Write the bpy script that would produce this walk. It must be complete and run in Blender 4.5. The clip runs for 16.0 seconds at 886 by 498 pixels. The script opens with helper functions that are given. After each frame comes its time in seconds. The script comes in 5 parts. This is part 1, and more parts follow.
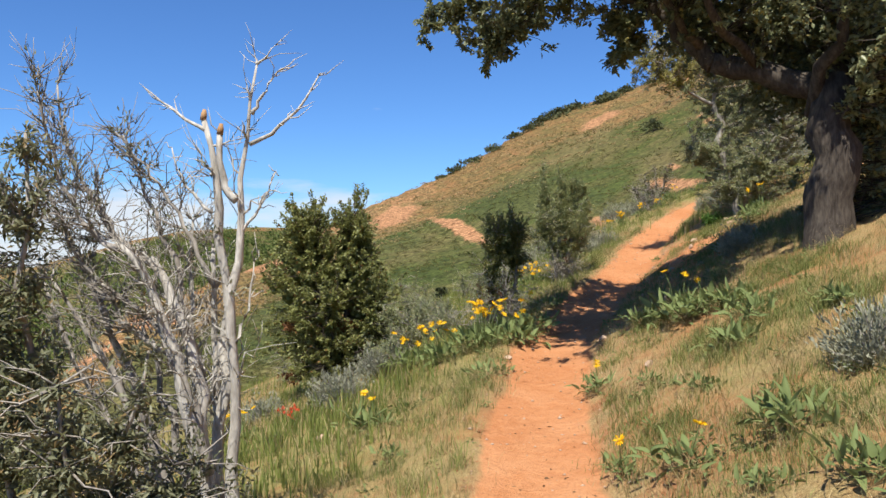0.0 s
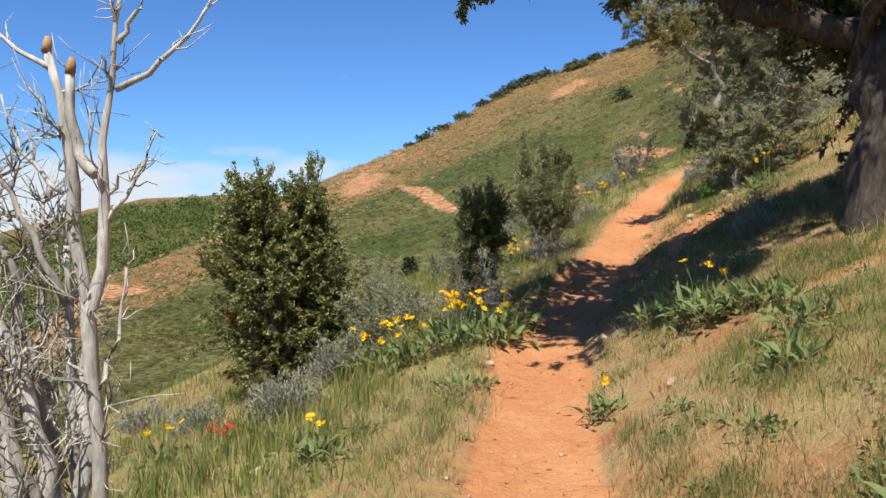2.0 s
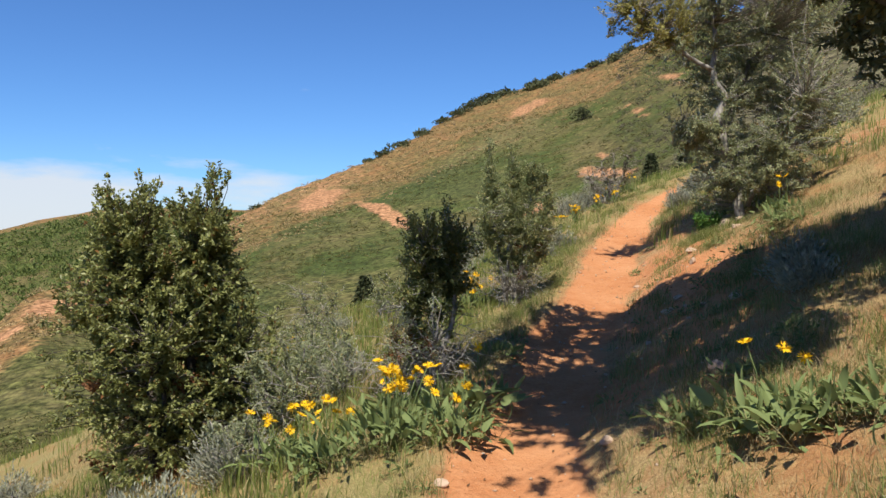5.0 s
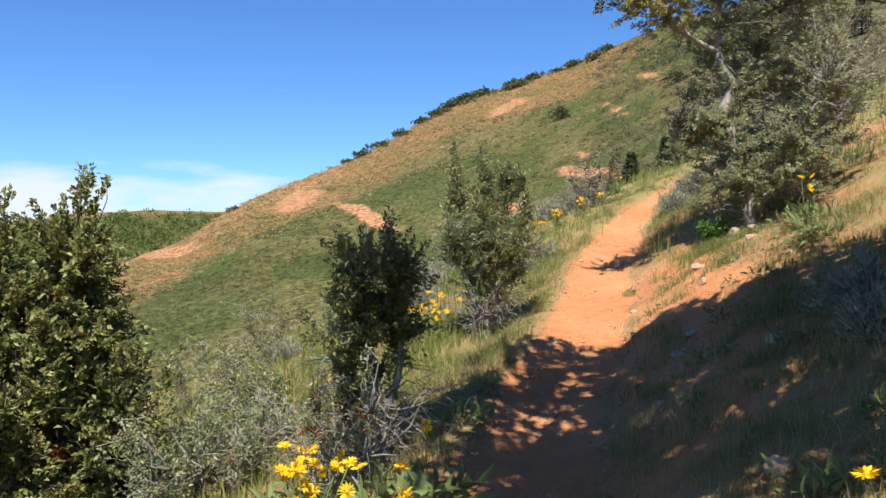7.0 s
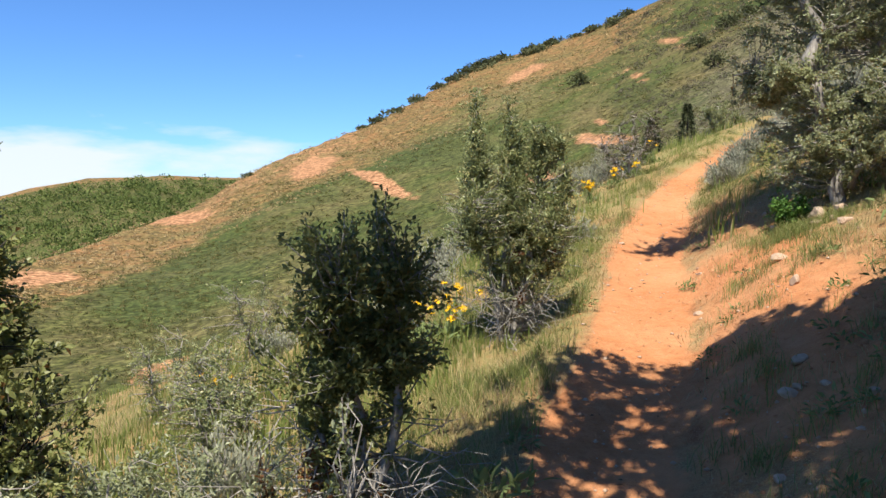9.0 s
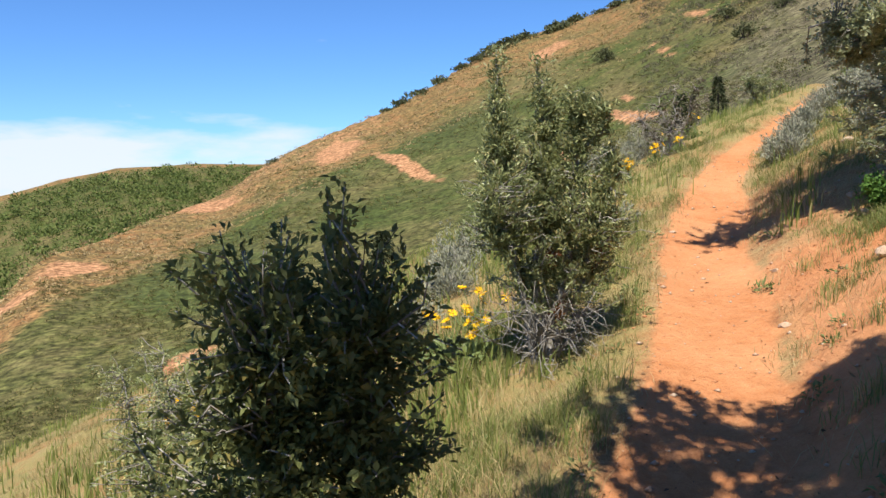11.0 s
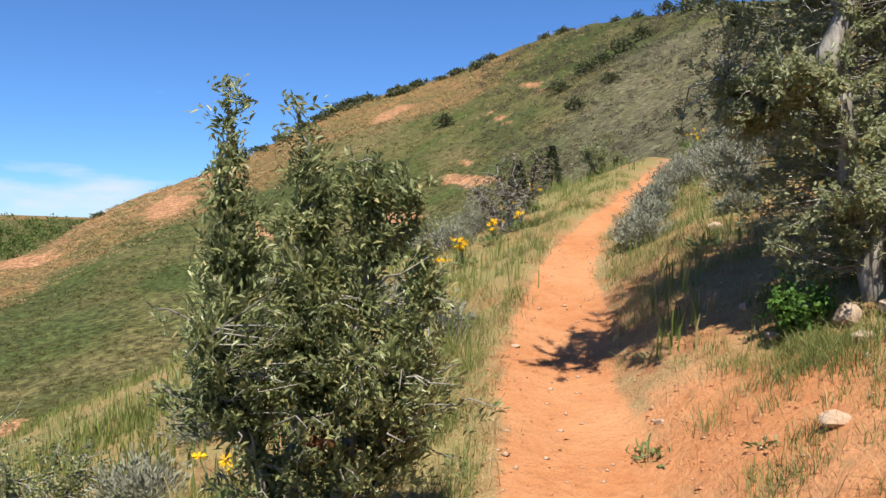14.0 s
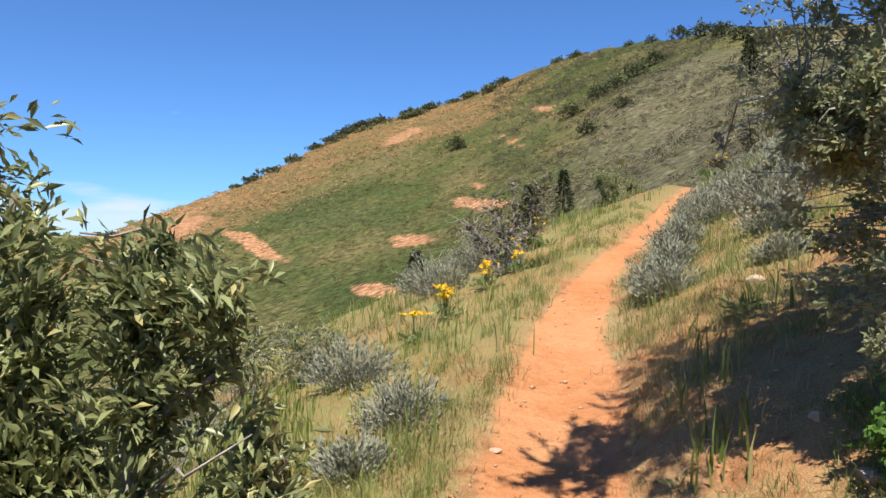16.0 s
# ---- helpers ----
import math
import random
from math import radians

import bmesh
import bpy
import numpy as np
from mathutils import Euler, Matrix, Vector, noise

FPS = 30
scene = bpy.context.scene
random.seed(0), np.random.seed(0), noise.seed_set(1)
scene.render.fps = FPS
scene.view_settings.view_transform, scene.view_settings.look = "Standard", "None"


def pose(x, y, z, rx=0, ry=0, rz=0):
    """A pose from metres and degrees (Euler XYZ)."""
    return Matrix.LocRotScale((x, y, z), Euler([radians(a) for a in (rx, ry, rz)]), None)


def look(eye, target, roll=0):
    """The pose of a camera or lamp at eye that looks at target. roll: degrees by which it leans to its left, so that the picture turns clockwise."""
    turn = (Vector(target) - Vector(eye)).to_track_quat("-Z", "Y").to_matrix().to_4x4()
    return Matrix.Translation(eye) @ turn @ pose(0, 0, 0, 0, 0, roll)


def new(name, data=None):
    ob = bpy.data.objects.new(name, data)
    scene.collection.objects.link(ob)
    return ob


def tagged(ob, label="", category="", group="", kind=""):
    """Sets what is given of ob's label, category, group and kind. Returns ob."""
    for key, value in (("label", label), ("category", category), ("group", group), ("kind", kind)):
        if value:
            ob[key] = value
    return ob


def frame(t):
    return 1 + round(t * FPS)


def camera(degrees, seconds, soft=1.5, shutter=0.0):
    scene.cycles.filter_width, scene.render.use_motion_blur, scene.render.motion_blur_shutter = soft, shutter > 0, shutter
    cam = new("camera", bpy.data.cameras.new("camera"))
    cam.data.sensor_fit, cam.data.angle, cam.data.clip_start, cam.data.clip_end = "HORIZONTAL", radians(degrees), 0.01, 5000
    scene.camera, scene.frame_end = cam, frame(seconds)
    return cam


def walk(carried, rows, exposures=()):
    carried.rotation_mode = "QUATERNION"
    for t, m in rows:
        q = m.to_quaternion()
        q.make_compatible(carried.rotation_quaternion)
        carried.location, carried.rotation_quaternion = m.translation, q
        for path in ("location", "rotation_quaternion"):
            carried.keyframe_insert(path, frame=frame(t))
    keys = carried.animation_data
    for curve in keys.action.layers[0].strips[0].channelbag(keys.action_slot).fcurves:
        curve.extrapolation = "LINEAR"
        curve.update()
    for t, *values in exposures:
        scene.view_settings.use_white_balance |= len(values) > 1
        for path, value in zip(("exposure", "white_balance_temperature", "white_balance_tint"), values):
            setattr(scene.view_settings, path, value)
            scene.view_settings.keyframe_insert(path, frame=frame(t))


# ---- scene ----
cam = camera(56.0, 16.0)
PATH = [
    (0, (0.001, 0.001, 1.515), (-0.059, 2.0, 1.507), -0.4),
    (0.5, (-0.04, 0.369, 1.543), (-0.036, 2.369, 1.539), -1.5),
    (1, (-0.02, 0.724, 1.554), (-0.028, 2.724, 1.535), -0.6),
    (1.5, (-0.006, 1.047, 1.564), (-0.025, 3.046, 1.52), 0.4),
    (2, (-0.032, 1.367, 1.614), (-0.017, 3.365, 1.529), -0.3),
    (2.5, (0.02, 1.718, 1.624), (0.015, 3.714, 1.49), -0.2),
    (3, (0.05, 2.016, 1.649), (0.039, 4.012, 1.524), -0.7),
    (3.5, (0.025, 2.335, 1.704), (0.059, 4.334, 1.648), -0.9),
    (4, (0.059, 2.665, 1.718), (0.126, 4.663, 1.682), 0.6),
    (6.5, (0.303, 4.601, 1.857), (0.473, 6.593, 1.795), -0.4),
    (7, (0.415, 4.954, 1.883), (0.577, 6.947, 1.839), 0.1),
    (7.5, (0.433, 5.321, 1.883), (0.587, 7.314, 1.822), -0.5),
    (8, (0.423, 5.673, 1.91), (0.603, 7.664, 1.823), -0.5),
    (8.5, (0.477, 6.059, 1.949), (0.62, 8.051, 1.844), 0.5),
    (11, (0.662, 7.616, 2.004), (0.722, 9.608, 1.838), -0.9),
    (11.5, (0.777, 7.897, 2.058), (1.016, 9.88, 1.943), -0.0),
    (12, (0.807, 8.235, 2.084), (1.155, 10.204, 2.031), 0.1),
    (12.5, (0.882, 8.548, 2.093), (1.304, 10.503, 2.072), -0.4),
    (13, (1.032, 8.889, 2.131), (1.471, 10.84, 2.083), -0.0),
    (13.5, (1.102, 9.26, 2.185), (1.541, 11.21, 2.124), 0.5),
    (14, (1.203, 9.52, 2.223), (1.64, 11.471, 2.197), 0.3),
    (14.5, (1.394, 9.791, 2.339), (1.814, 11.746, 2.351), -1.1),
    (15, (1.528, 10.092, 2.308), (1.955, 12.046, 2.335), -1.2),
    (15.5, (1.597, 10.453, 2.375), (2.017, 12.409, 2.395), -0.4),
    (16, (1.764, 10.808, 2.438), (2.173, 12.766, 2.465), 0.9),
]
walk(cam, [(t, look(eye, target, roll)) for t, eye, target, roll in PATH],
     [(0.0, 0.79), (3.0, 0.67), (4.0, 0.61), (6.5, 0.92), (8.5, 1.0), (11.0, 0.93), (12.5, 0.85), (14.0, 0.83), (16.0, 0.9)])

# ---- daylight ----
SUN_EL, SUN_AZ = 61.5, 194.0  # degrees above the horizon, and clockwise from +y
sun = new("sun", bpy.data.lights.new("sun", "SUN"))
sun.data.energy, sun.data.angle, sun.data.color = 4.9, radians(0.53), (1.0, 0.94, 0.84)
sun_dir = Vector((math.sin(radians(SUN_AZ)) * math.cos(radians(SUN_EL)), math.cos(radians(SUN_AZ)) * math.cos(radians(SUN_EL)), math.sin(radians(SUN_EL))))
sun.matrix_world = look((0, 0, 30), Vector((0, 0, 30)) - sun_dir)


class Nodes:
    """A short way to write node trees."""

    def __init__(self, tree):
        self.tree = tree

    def add(self, kind, out=0, ins=None, **props):
        n = self.tree.nodes.new(kind)
        for k, v in props.items():
            setattr(n, k, v)
        for k, v in (ins or {}).items():
            if isinstance(v, bpy.types.NodeSocket):
                self.tree.links.new(v, n.inputs[k])
            else:
                n.inputs[k].default_value = v
        return n.outputs[out]

    def noise(self, scale, detail=3.0, rough=0.55, where=None, out=0):
        return self.add("ShaderNodeTexNoise", out, {"Scale": scale, "Detail": detail, "Roughness": rough, **({"Vector": where} if where else {})})

    def span(self, v, a, b, lo=0.0, hi=1.0):
        return self.add("ShaderNodeMapRange", 0, {0: v, 1: a, 2: b, 3: lo, 4: hi})

    def mix(self, f, a, b):
        return self.add("ShaderNodeMix", 2, {0: f, 6: a, 7: b}, data_type="RGBA")

    def math(self, op, a, b=0.0):
        return self.add("ShaderNodeMath", 0, {0: a, 1: b}, operation=op)


world = bpy.data.worlds.new("sky")
scene.world = world
world.use_nodes = True
world.node_tree.nodes.clear()
n = Nodes(world.node_tree)
sky = n.add("ShaderNodeTexSky", sky_type="NISHITA", sun_disc=False, sun_elevation=radians(SUN_EL), sun_rotation=radians(SUN_AZ), altitude=1800.0, air_density=1.0, dust_density=0.4, ozone_density=2.2)
# low bank of cloud along the horizon
ways = n.add("ShaderNodeTexCoord", 0)
split = world.node_tree.nodes.new("ShaderNodeSeparateXYZ")
world.node_tree.links.new(ways, split.inputs[0])
flat = n.add("ShaderNodeVectorMath", 0, {0: ways, 1: (1.0, 1.0, 4.2)}, operation="MULTIPLY")
puffs = n.noise(4.2, 7.0, 0.56, flat)
low = n.math("MULTIPLY", n.span(split.outputs[2], 0.12, 0.045), n.span(split.outputs[0], 0.05, -0.30))
cover = n.span(n.math("ADD", puffs, n.math("MULTIPLY", low, 0.36)), 0.66, 0.86)
deep = n.add("ShaderNodeVectorMath", 0, {0: sky, 1: (0.60, 0.96, 1.42)}, operation="MULTIPLY")
tone = n.mix(n.math("MULTIPLY", cover, 0.85), deep, (7.6, 7.9, 8.4, 1))
wo = world.node_tree.nodes.new("ShaderNodeOutputWorld")
world.node_tree.links.new(n.add("ShaderNodeBackground", 0, {"Color": tone, "Strength": 0.063}), wo.inputs[0])


# ---- materials ----
def material(name, rough=0.85):
    m = bpy.data.materials.new(name)
    m.use_nodes = True
    m.node_tree.nodes.clear()
    k = Nodes(m.node_tree)
    out = m.node_tree.nodes.new("ShaderNodeOutputMaterial")
    return m, k, out


def finish(m, k, out, colour, rough=0.85, bump=None, strength=0.4, distance=0.01, spec=0.25, through_light=0.0):
    ins = {"Base Color": colour, "Roughness": rough, "Specular IOR Level": spec}
    if bump is not None:
        ins["Normal"] = k.add("ShaderNodeBump", 0, {"Height": bump, "Strength": strength, "Distance": distance})
    shader = k.add("ShaderNodeBsdfPrincipled", 0, ins)
    if through_light:
        shader = k.add("ShaderNodeMixShader", 0, {0: through_light, 1: shader, 2: k.add("ShaderNodeBsdfTranslucent", 0, {"Color": colour})})
    m.node_tree.links.new(shader, out.inputs[0])
    return m


def leaf_material(name, dark, light, odd=None, odd_share=0.06, light_through=0.3, rough=0.55, patch=3.0, gloss=0.18):
    """Leaves that vary one by one and in patches."""
    m, k, out = material(name)
    each = k.add("ShaderNodeNewGeometry", "Random Per Island")
    where = k.add("ShaderNodeTexCoord", "Object")
    c = k.mix(k.math("ADD", k.math("MULTIPLY", each, 0.6), k.math("MULTIPLY", k.span(k.noise(patch, 2.0, 0.5, where), 0.3, 0.7), 0.4)), (*dark, 1), (*light, 1))
    if odd:
        c = k.mix(k.math("GREATER_THAN", k.math("FRACT", k.math("MULTIPLY", each, 37.3)), 1 - odd_share), c, (*odd, 1))
    return finish(m, k, out, c, rough, spec=gloss, through_light=light_through)


def bark_material(name, dark, light, scale=30.0):
    m, k, out = material(name)
    where = k.add("ShaderNodeTexCoord", "Object")
    long = k.add("ShaderNodeVectorMath", 0, {0: where, 1: (1.0, 1.0, 0.25)}, operation="MULTIPLY")
    g = k.noise(scale, 5.0, 0.65, long)
    c = k.mix(k.span(g, 0.35, 0.68), (*dark, 1), (*light, 1))
    c = k.mix(k.span(k.noise(4.0, 3.0, 0.6, where), 0.45, 0.75, 0.0, 0.6), c, (*[v * 0.6 for v in dark], 1))
    return finish(m, k, out, c, 0.9, g, 0.8, 0.008)


def stone_material(name, a, b):
    m, k, out = material(name)
    where = k.add("ShaderNodeTexCoord", "Object")
    g = k.noise(22.0, 6.0, 0.65, where)
    c = k.mix(k.span(g, 0.3, 0.7), (*a, 1), (*b, 1))
    c = k.mix(k.span(k.noise(6.0, 3.0, 0.5, where), 0.5, 0.7, 0.0, 0.5), c, (0.319, 0.152, 0.076, 1))
    return finish(m, k, out, c, 0.9, g, 0.6, 0.01)


def ground_material():
    m, k, out = material("earth_and_turf")
    where = k.add("ShaderNodeTexCoord", "Object")
    mask = lambda name: k.add("ShaderNodeAttribute", 2, attribute_name=name)  # noqa: E731
    trail, bare, dry, grey, wide = mask("trail"), mask("bare"), mask("dry"), mask("grey"), mask("wide")
    fine, mid, broad = k.noise(95.0, 5.0, 0.65, where), k.noise(9.0, 5.0, 0.6, where), k.noise(1.3, 4.0, 0.55, where)
    # packed orange dirt
    grit, lump = k.noise(260.0, 3.0, 0.6, where), k.noise(28.0, 5.0, 0.65, where)
    dirt = k.mix(k.span(mid, 0.3, 0.72), (0.380, 0.151, 0.059, 1), (0.456, 0.213, 0.095, 1))
    dirt = k.mix(k.span(lump, 0.48, 0.68, 0.0, 0.5), dirt, (0.289, 0.107, 0.041, 1))
    dirt = k.mix(k.span(fine, 0.54, 0.70, 0.0, 0.6), dirt, (0.251, 0.096, 0.038, 1))
    dirt = k.mix(k.span(broad, 0.42, 0.7, 0.0, 0.5), dirt, (0.502, 0.266, 0.131, 1))
    dirt = k.mix(k.span(grit, 0.58, 0.72, 0.0, 0.6), dirt, (0.532, 0.324, 0.179, 1))
    # loose soil with dead straw in it
    soil = k.mix(k.span(mid, 0.35, 0.65), (0.251, 0.103, 0.044, 1), (0.395, 0.190, 0.081, 1))
    straw = k.mix(k.span(fine, 0.35, 0.65), (0.182, 0.114, 0.051, 1), (0.380, 0.281, 0.131, 1))
    litter = k.mix(k.span(k.math("ADD", broad, k.math("MULTIPLY", mid, 0.5)), 0.62, 0.86), soil, straw)
    litter = k.mix(k.span(grit, 0.5, 0.68, 0.0, 0.6), litter, (0.1, 0.062, 0.032, 1))
    litter = k.mix(k.span(k.noise(170.0, 3.0, 0.6, where), 0.54, 0.68, 0.0, 0.6), litter, (0.5, 0.37, 0.2, 1))
    green = k.mix(k.span(fine, 0.3, 0.7), (0.114, 0.114, 0.036, 1), (0.274, 0.243, 0.095, 1))
    litter = k.mix(k.math("MULTIPLY", mask("turf"), k.span(mid, 0.3, 0.6, 0.4, 1.0)), litter, green)
    close = k.mix(k.span(k.math("ADD", trail, k.math("MULTIPLY", k.math("SUBTRACT", mid, 0.5), 0.7)), 0.35, 0.6), litter, dirt)
    # the far hillside: scrub, dry grass and red scars
    h1, h2, h3 = k.noise(0.05, 5.0, 0.62, where), k.noise(0.22, 6.0, 0.68, where), k.noise(1.3, 4.0, 0.65, where)
    scrub = k.mix(k.span(h3, 0.34, 0.66), (0.048, 0.056, 0.016, 1), (0.12, 0.118, 0.038, 1))
    scrub = k.mix(k.span(h2, 0.42, 0.66, 0.0, 0.8), scrub, (0.155, 0.13, 0.055, 1))
    scrub = k.mix(k.span(h1, 0.46, 0.58, 0.0, 0.75), scrub, (0.062, 0.088, 0.02, 1))
    scrub = k.mix(k.span(k.noise(0.02, 5.0, 0.6, where), 0.5, 0.6, 0.0, 0.75), scrub, (0.17, 0.135, 0.058, 1))
    scrub = k.mix(k.span(k.noise(0.013, 4.0, 0.6, where), 0.52, 0.6, 0.0, 0.7), scrub, (0.05, 0.066, 0.018, 1))
    scrub = k.mix(k.math("MULTIPLY", mask("lush"), k.span(h2, 0.3, 0.6, 0.3, 0.8)), scrub, k.mix(k.span(h3, 0.34, 0.66), (0.038, 0.054, 0.016, 1), (0.08, 0.098, 0.03, 1)))
    hay = k.mix(k.span(h3, 0.35, 0.68), (0.114, 0.087, 0.034, 1), (0.258, 0.171, 0.068, 1))
    hay = k.mix(k.span(h2, 0.46, 0.66, 0.0, 0.75), hay, (0.319, 0.152, 0.065, 1))
    hay = k.mix(k.span(h1, 0.5, 0.64, 0.0, 0.6), hay, (0.106, 0.106, 0.038, 1))
    brush = k.mix(k.span(h3, 0.36, 0.64), (0.091, 0.076, 0.049, 1), (0.182, 0.160, 0.095, 1))
    brush = k.mix(k.span(h2, 0.45, 0.65, 0.0, 0.7), brush, (0.099, 0.106, 0.038, 1))
    red = k.mix(k.span(h3, 0.35, 0.68), (0.32, 0.15, 0.068, 1), (0.45, 0.255, 0.135, 1))
    ragged = k.math("ADD", k.math("MULTIPLY", k.math("SUBTRACT", h2, 0.5), 1.3), k.math("MULTIPLY", k.math("SUBTRACT", h3, 0.5), 0.8))
    far = k.mix(k.span(k.math("ADD", dry, ragged), 0.42, 0.9), scrub, hay)
    far = k.mix(k.span(k.math("ADD", grey, ragged), 0.35, 0.75, 0.0, 0.85), far, brush)
    far = k.mix(k.span(k.math("ADD", bare, k.math("MULTIPLY", ragged, 0.9)), 0.38, 0.82), far, red)
    speckle = k.math("MULTIPLY", k.span(h3, 0.36, 0.64, 0.45, 1.18), k.span(k.noise(0.55, 5.0, 0.7, where), 0.38, 0.62, 0.62, 1.2))
    far = k.add("ShaderNodeVectorMath", 0, {0: far, 3: speckle}, operation="SCALE")
    c = k.mix(wide, close, far)
    rough_up = k.math("ADD", k.math("ADD", k.math("MULTIPLY", fine, 0.25), k.math("MULTIPLY", lump, 0.6)), mid)
    return finish(m, k, out, c, 0.95, rough_up, 0.9, 0.03, spec=0.1)


GROUND = ground_material()
OAK_LEAF = leaf_material("oak_leaf", (0.09, 0.112, 0.034), (0.33, 0.335, 0.115), (0.26, 0.14, 0.05), 0.03, 0.38, 0.42, 3.0, 0.35)
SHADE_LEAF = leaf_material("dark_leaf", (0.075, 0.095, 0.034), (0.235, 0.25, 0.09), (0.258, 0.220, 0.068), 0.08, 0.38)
MAHOGANY_LEAF = leaf_material("mahogany_leaf", (0.085, 0.113, 0.05), (0.40, 0.42, 0.185), (0.45, 0.40, 0.18), 0.08, 0.38, 0.34, 3.0, 0.35)
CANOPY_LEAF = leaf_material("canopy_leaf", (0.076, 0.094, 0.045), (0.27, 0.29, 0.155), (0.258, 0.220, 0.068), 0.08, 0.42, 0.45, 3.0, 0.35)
GREY_LEAF = leaf_material("grey_leaf", (0.075, 0.082, 0.042), (0.245, 0.25, 0.145), (0.26, 0.19, 0.09), 0.06, 0.3, 0.45, 3.0, 0.3)
SPRING_LEAF = leaf_material("fresh_leaf", (0.046, 0.109, 0.018), (0.119, 0.219, 0.046))
YELLOW_LEAF = leaf_material("yellowing_leaf", (0.19, 0.18, 0.06), (0.45, 0.41, 0.14))
RUST_LEAF = leaf_material("rust_leaf", (0.106, 0.042, 0.019), (0.205, 0.099, 0.038))
SAGE_LEAF = leaf_material("sage_leaf", (0.165, 0.172, 0.115), (0.345, 0.345, 0.25), None, 0, 0.15, 0.75)
BALSAM_LEAF = leaf_material("balsam_leaf", (0.078, 0.118, 0.034), (0.24, 0.285, 0.11), (0.304, 0.258, 0.122), 0.08, 0.3, 0.7)
GRASS = leaf_material("grass", (0.122, 0.129, 0.038), (0.319, 0.289, 0.122), (0.441, 0.350, 0.190), 0.22, 0.35, 0.6, 1.2)
BUNCH_GRASS = leaf_material("bunch_grass", (0.075, 0.112, 0.027), (0.255, 0.28, 0.085), (0.36, 0.31, 0.14), 0.12, 0.35, 0.6, 1.2)
GREEN_GRASS = leaf_material("green_grass", (0.09, 0.132, 0.03), (0.27, 0.295, 0.08), (0.395, 0.334, 0.152), 0.12, 0.35, 0.6, 1.2)
STRAW = leaf_material("dead_straw", (0.237, 0.164, 0.073), (0.474, 0.365, 0.192), None, 0, 0.2, 0.8)
PETAL = leaf_material("yellow_petal", (0.72, 0.40, 0.008), (0.86, 0.56, 0.02), None, 0, 0.3, 0.5)
RED_PETAL = leaf_material("scarlet_bract", (0.62, 0.06, 0.03), (0.78, 0.13, 0.06), None, 0, 0.3, 0.5)
HILL_LEAF = leaf_material("hill_scrub", (0.052, 0.059, 0.018), (0.155, 0.155, 0.05), (0.23, 0.18, 0.085), 0.2, 0.25, 0.9, 0.05)
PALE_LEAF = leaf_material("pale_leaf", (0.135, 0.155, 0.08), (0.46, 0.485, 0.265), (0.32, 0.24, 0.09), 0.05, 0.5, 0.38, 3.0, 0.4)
# dark oak leaf, greyed and lightened to carry the distance haze in its colour
HAZED_RIDGE_LEAF = leaf_material("hazed_ridge_leaf", (0.052, 0.062, 0.030), (0.140, 0.148, 0.068), None, 0, 0.2, 0.9, 0.05)
BRUSH_LEAF = leaf_material("grey_brush", (0.098, 0.082, 0.06), (0.185, 0.158, 0.115), (0.11, 0.125, 0.045), 0.25, 0.2, 0.9, 0.1)
WOOD_LEAF = leaf_material("far_wood", (0.057, 0.091, 0.021), (0.170, 0.205, 0.060), None, 0, 0.3, 0.8, 0.09)
NEEDLE = leaf_material("fir_needle", (0.023, 0.032, 0.014), (0.065, 0.076, 0.032), None, 0, 0.1, 0.6)
BARK = bark_material("oak_bark", (0.032, 0.025, 0.02), (0.105, 0.088, 0.07))
GREY_BARK = bark_material("grey_bark", (0.167, 0.148, 0.125), (0.395, 0.365, 0.319))
DEAD_WOOD = bark_material("dead_wood", (0.30, 0.28, 0.245), (0.60, 0.57, 0.51), 45.0)
SPLIT_WOOD = bark_material("split_wood", (0.304, 0.167, 0.076), (0.471, 0.304, 0.167))
STONE = stone_material("pale_stone", (0.319, 0.213, 0.137), (0.471, 0.365, 0.266))
CLOD = stone_material("red_clod", (0.319, 0.129, 0.057), (0.471, 0.228, 0.106))
DEBRIS = leaf_material("dead_leaf_bits", (0.076, 0.038, 0.019), (0.228, 0.137, 0.068), None, 0, 0.1, 0.8)


def soft(v, ys, zs, w=1.2):
    """Linear table, rounded over a width w."""
    return sum(np.interp(v + o * w, ys, zs) for o in (-1, -0.5, 0, 0.5, 1)) / 5


def trail_x(y):
    return soft(y, [-20, 0, 5.5, 8, 10.6, 12.1, 13.2, 14.2, 15, 16, 17, 18, 19, 20, 21, 22.6, 24.4, 27, 40], [-0.6, 0, 0.46, 0.78, 1.72, 2.33, 2.64, 2.95, 3.25, 3.69, 4.11, 4.63, 5.26, 5.97, 6.68, 7.7, 8.9, 10.5, 24], 0.5)


def trail_z(y):
    return soft(y, [-20, 0, 6, 8, 10, 12, 14, 16, 18, 20, 22, 24, 27, 40], [-1.2, 0, 0.36, 0.52, 0.84, 1.13, 1.4, 1.76, 2.2, 2.7, 3.15, 3.58, 4.2, 4.6], 0.8)


def trail_half(y):
    return soft(y, [0, 4, 8, 12, 15, 16.4, 17.4, 18.5, 20, 22, 24, 26], [0.28, 0.28, 0.33, 0.31, 0.32, 0.31, 0.22, 0.17, 0.14, 0.11, 0.08, 0.06])


HUB = (1.0, 6.0)


def crest_angle(az):
    return soft(az, [-60, -35, -27, -24, -19, -13, -10, -7.6, -2.6, 0, 3.7, 5.8, 9.5, 13.2, 15.7, 19, 23, 30, 40, 60],
                [-14, -11, -7.6, -4.2, -2.8, -0.7, 1.3, 2.6, 4.5, 5.7, 7.9, 8.9, 10.1, 11.1, 12.2, 13.4, 14.3, 15, 14.6, 12], 0.8)


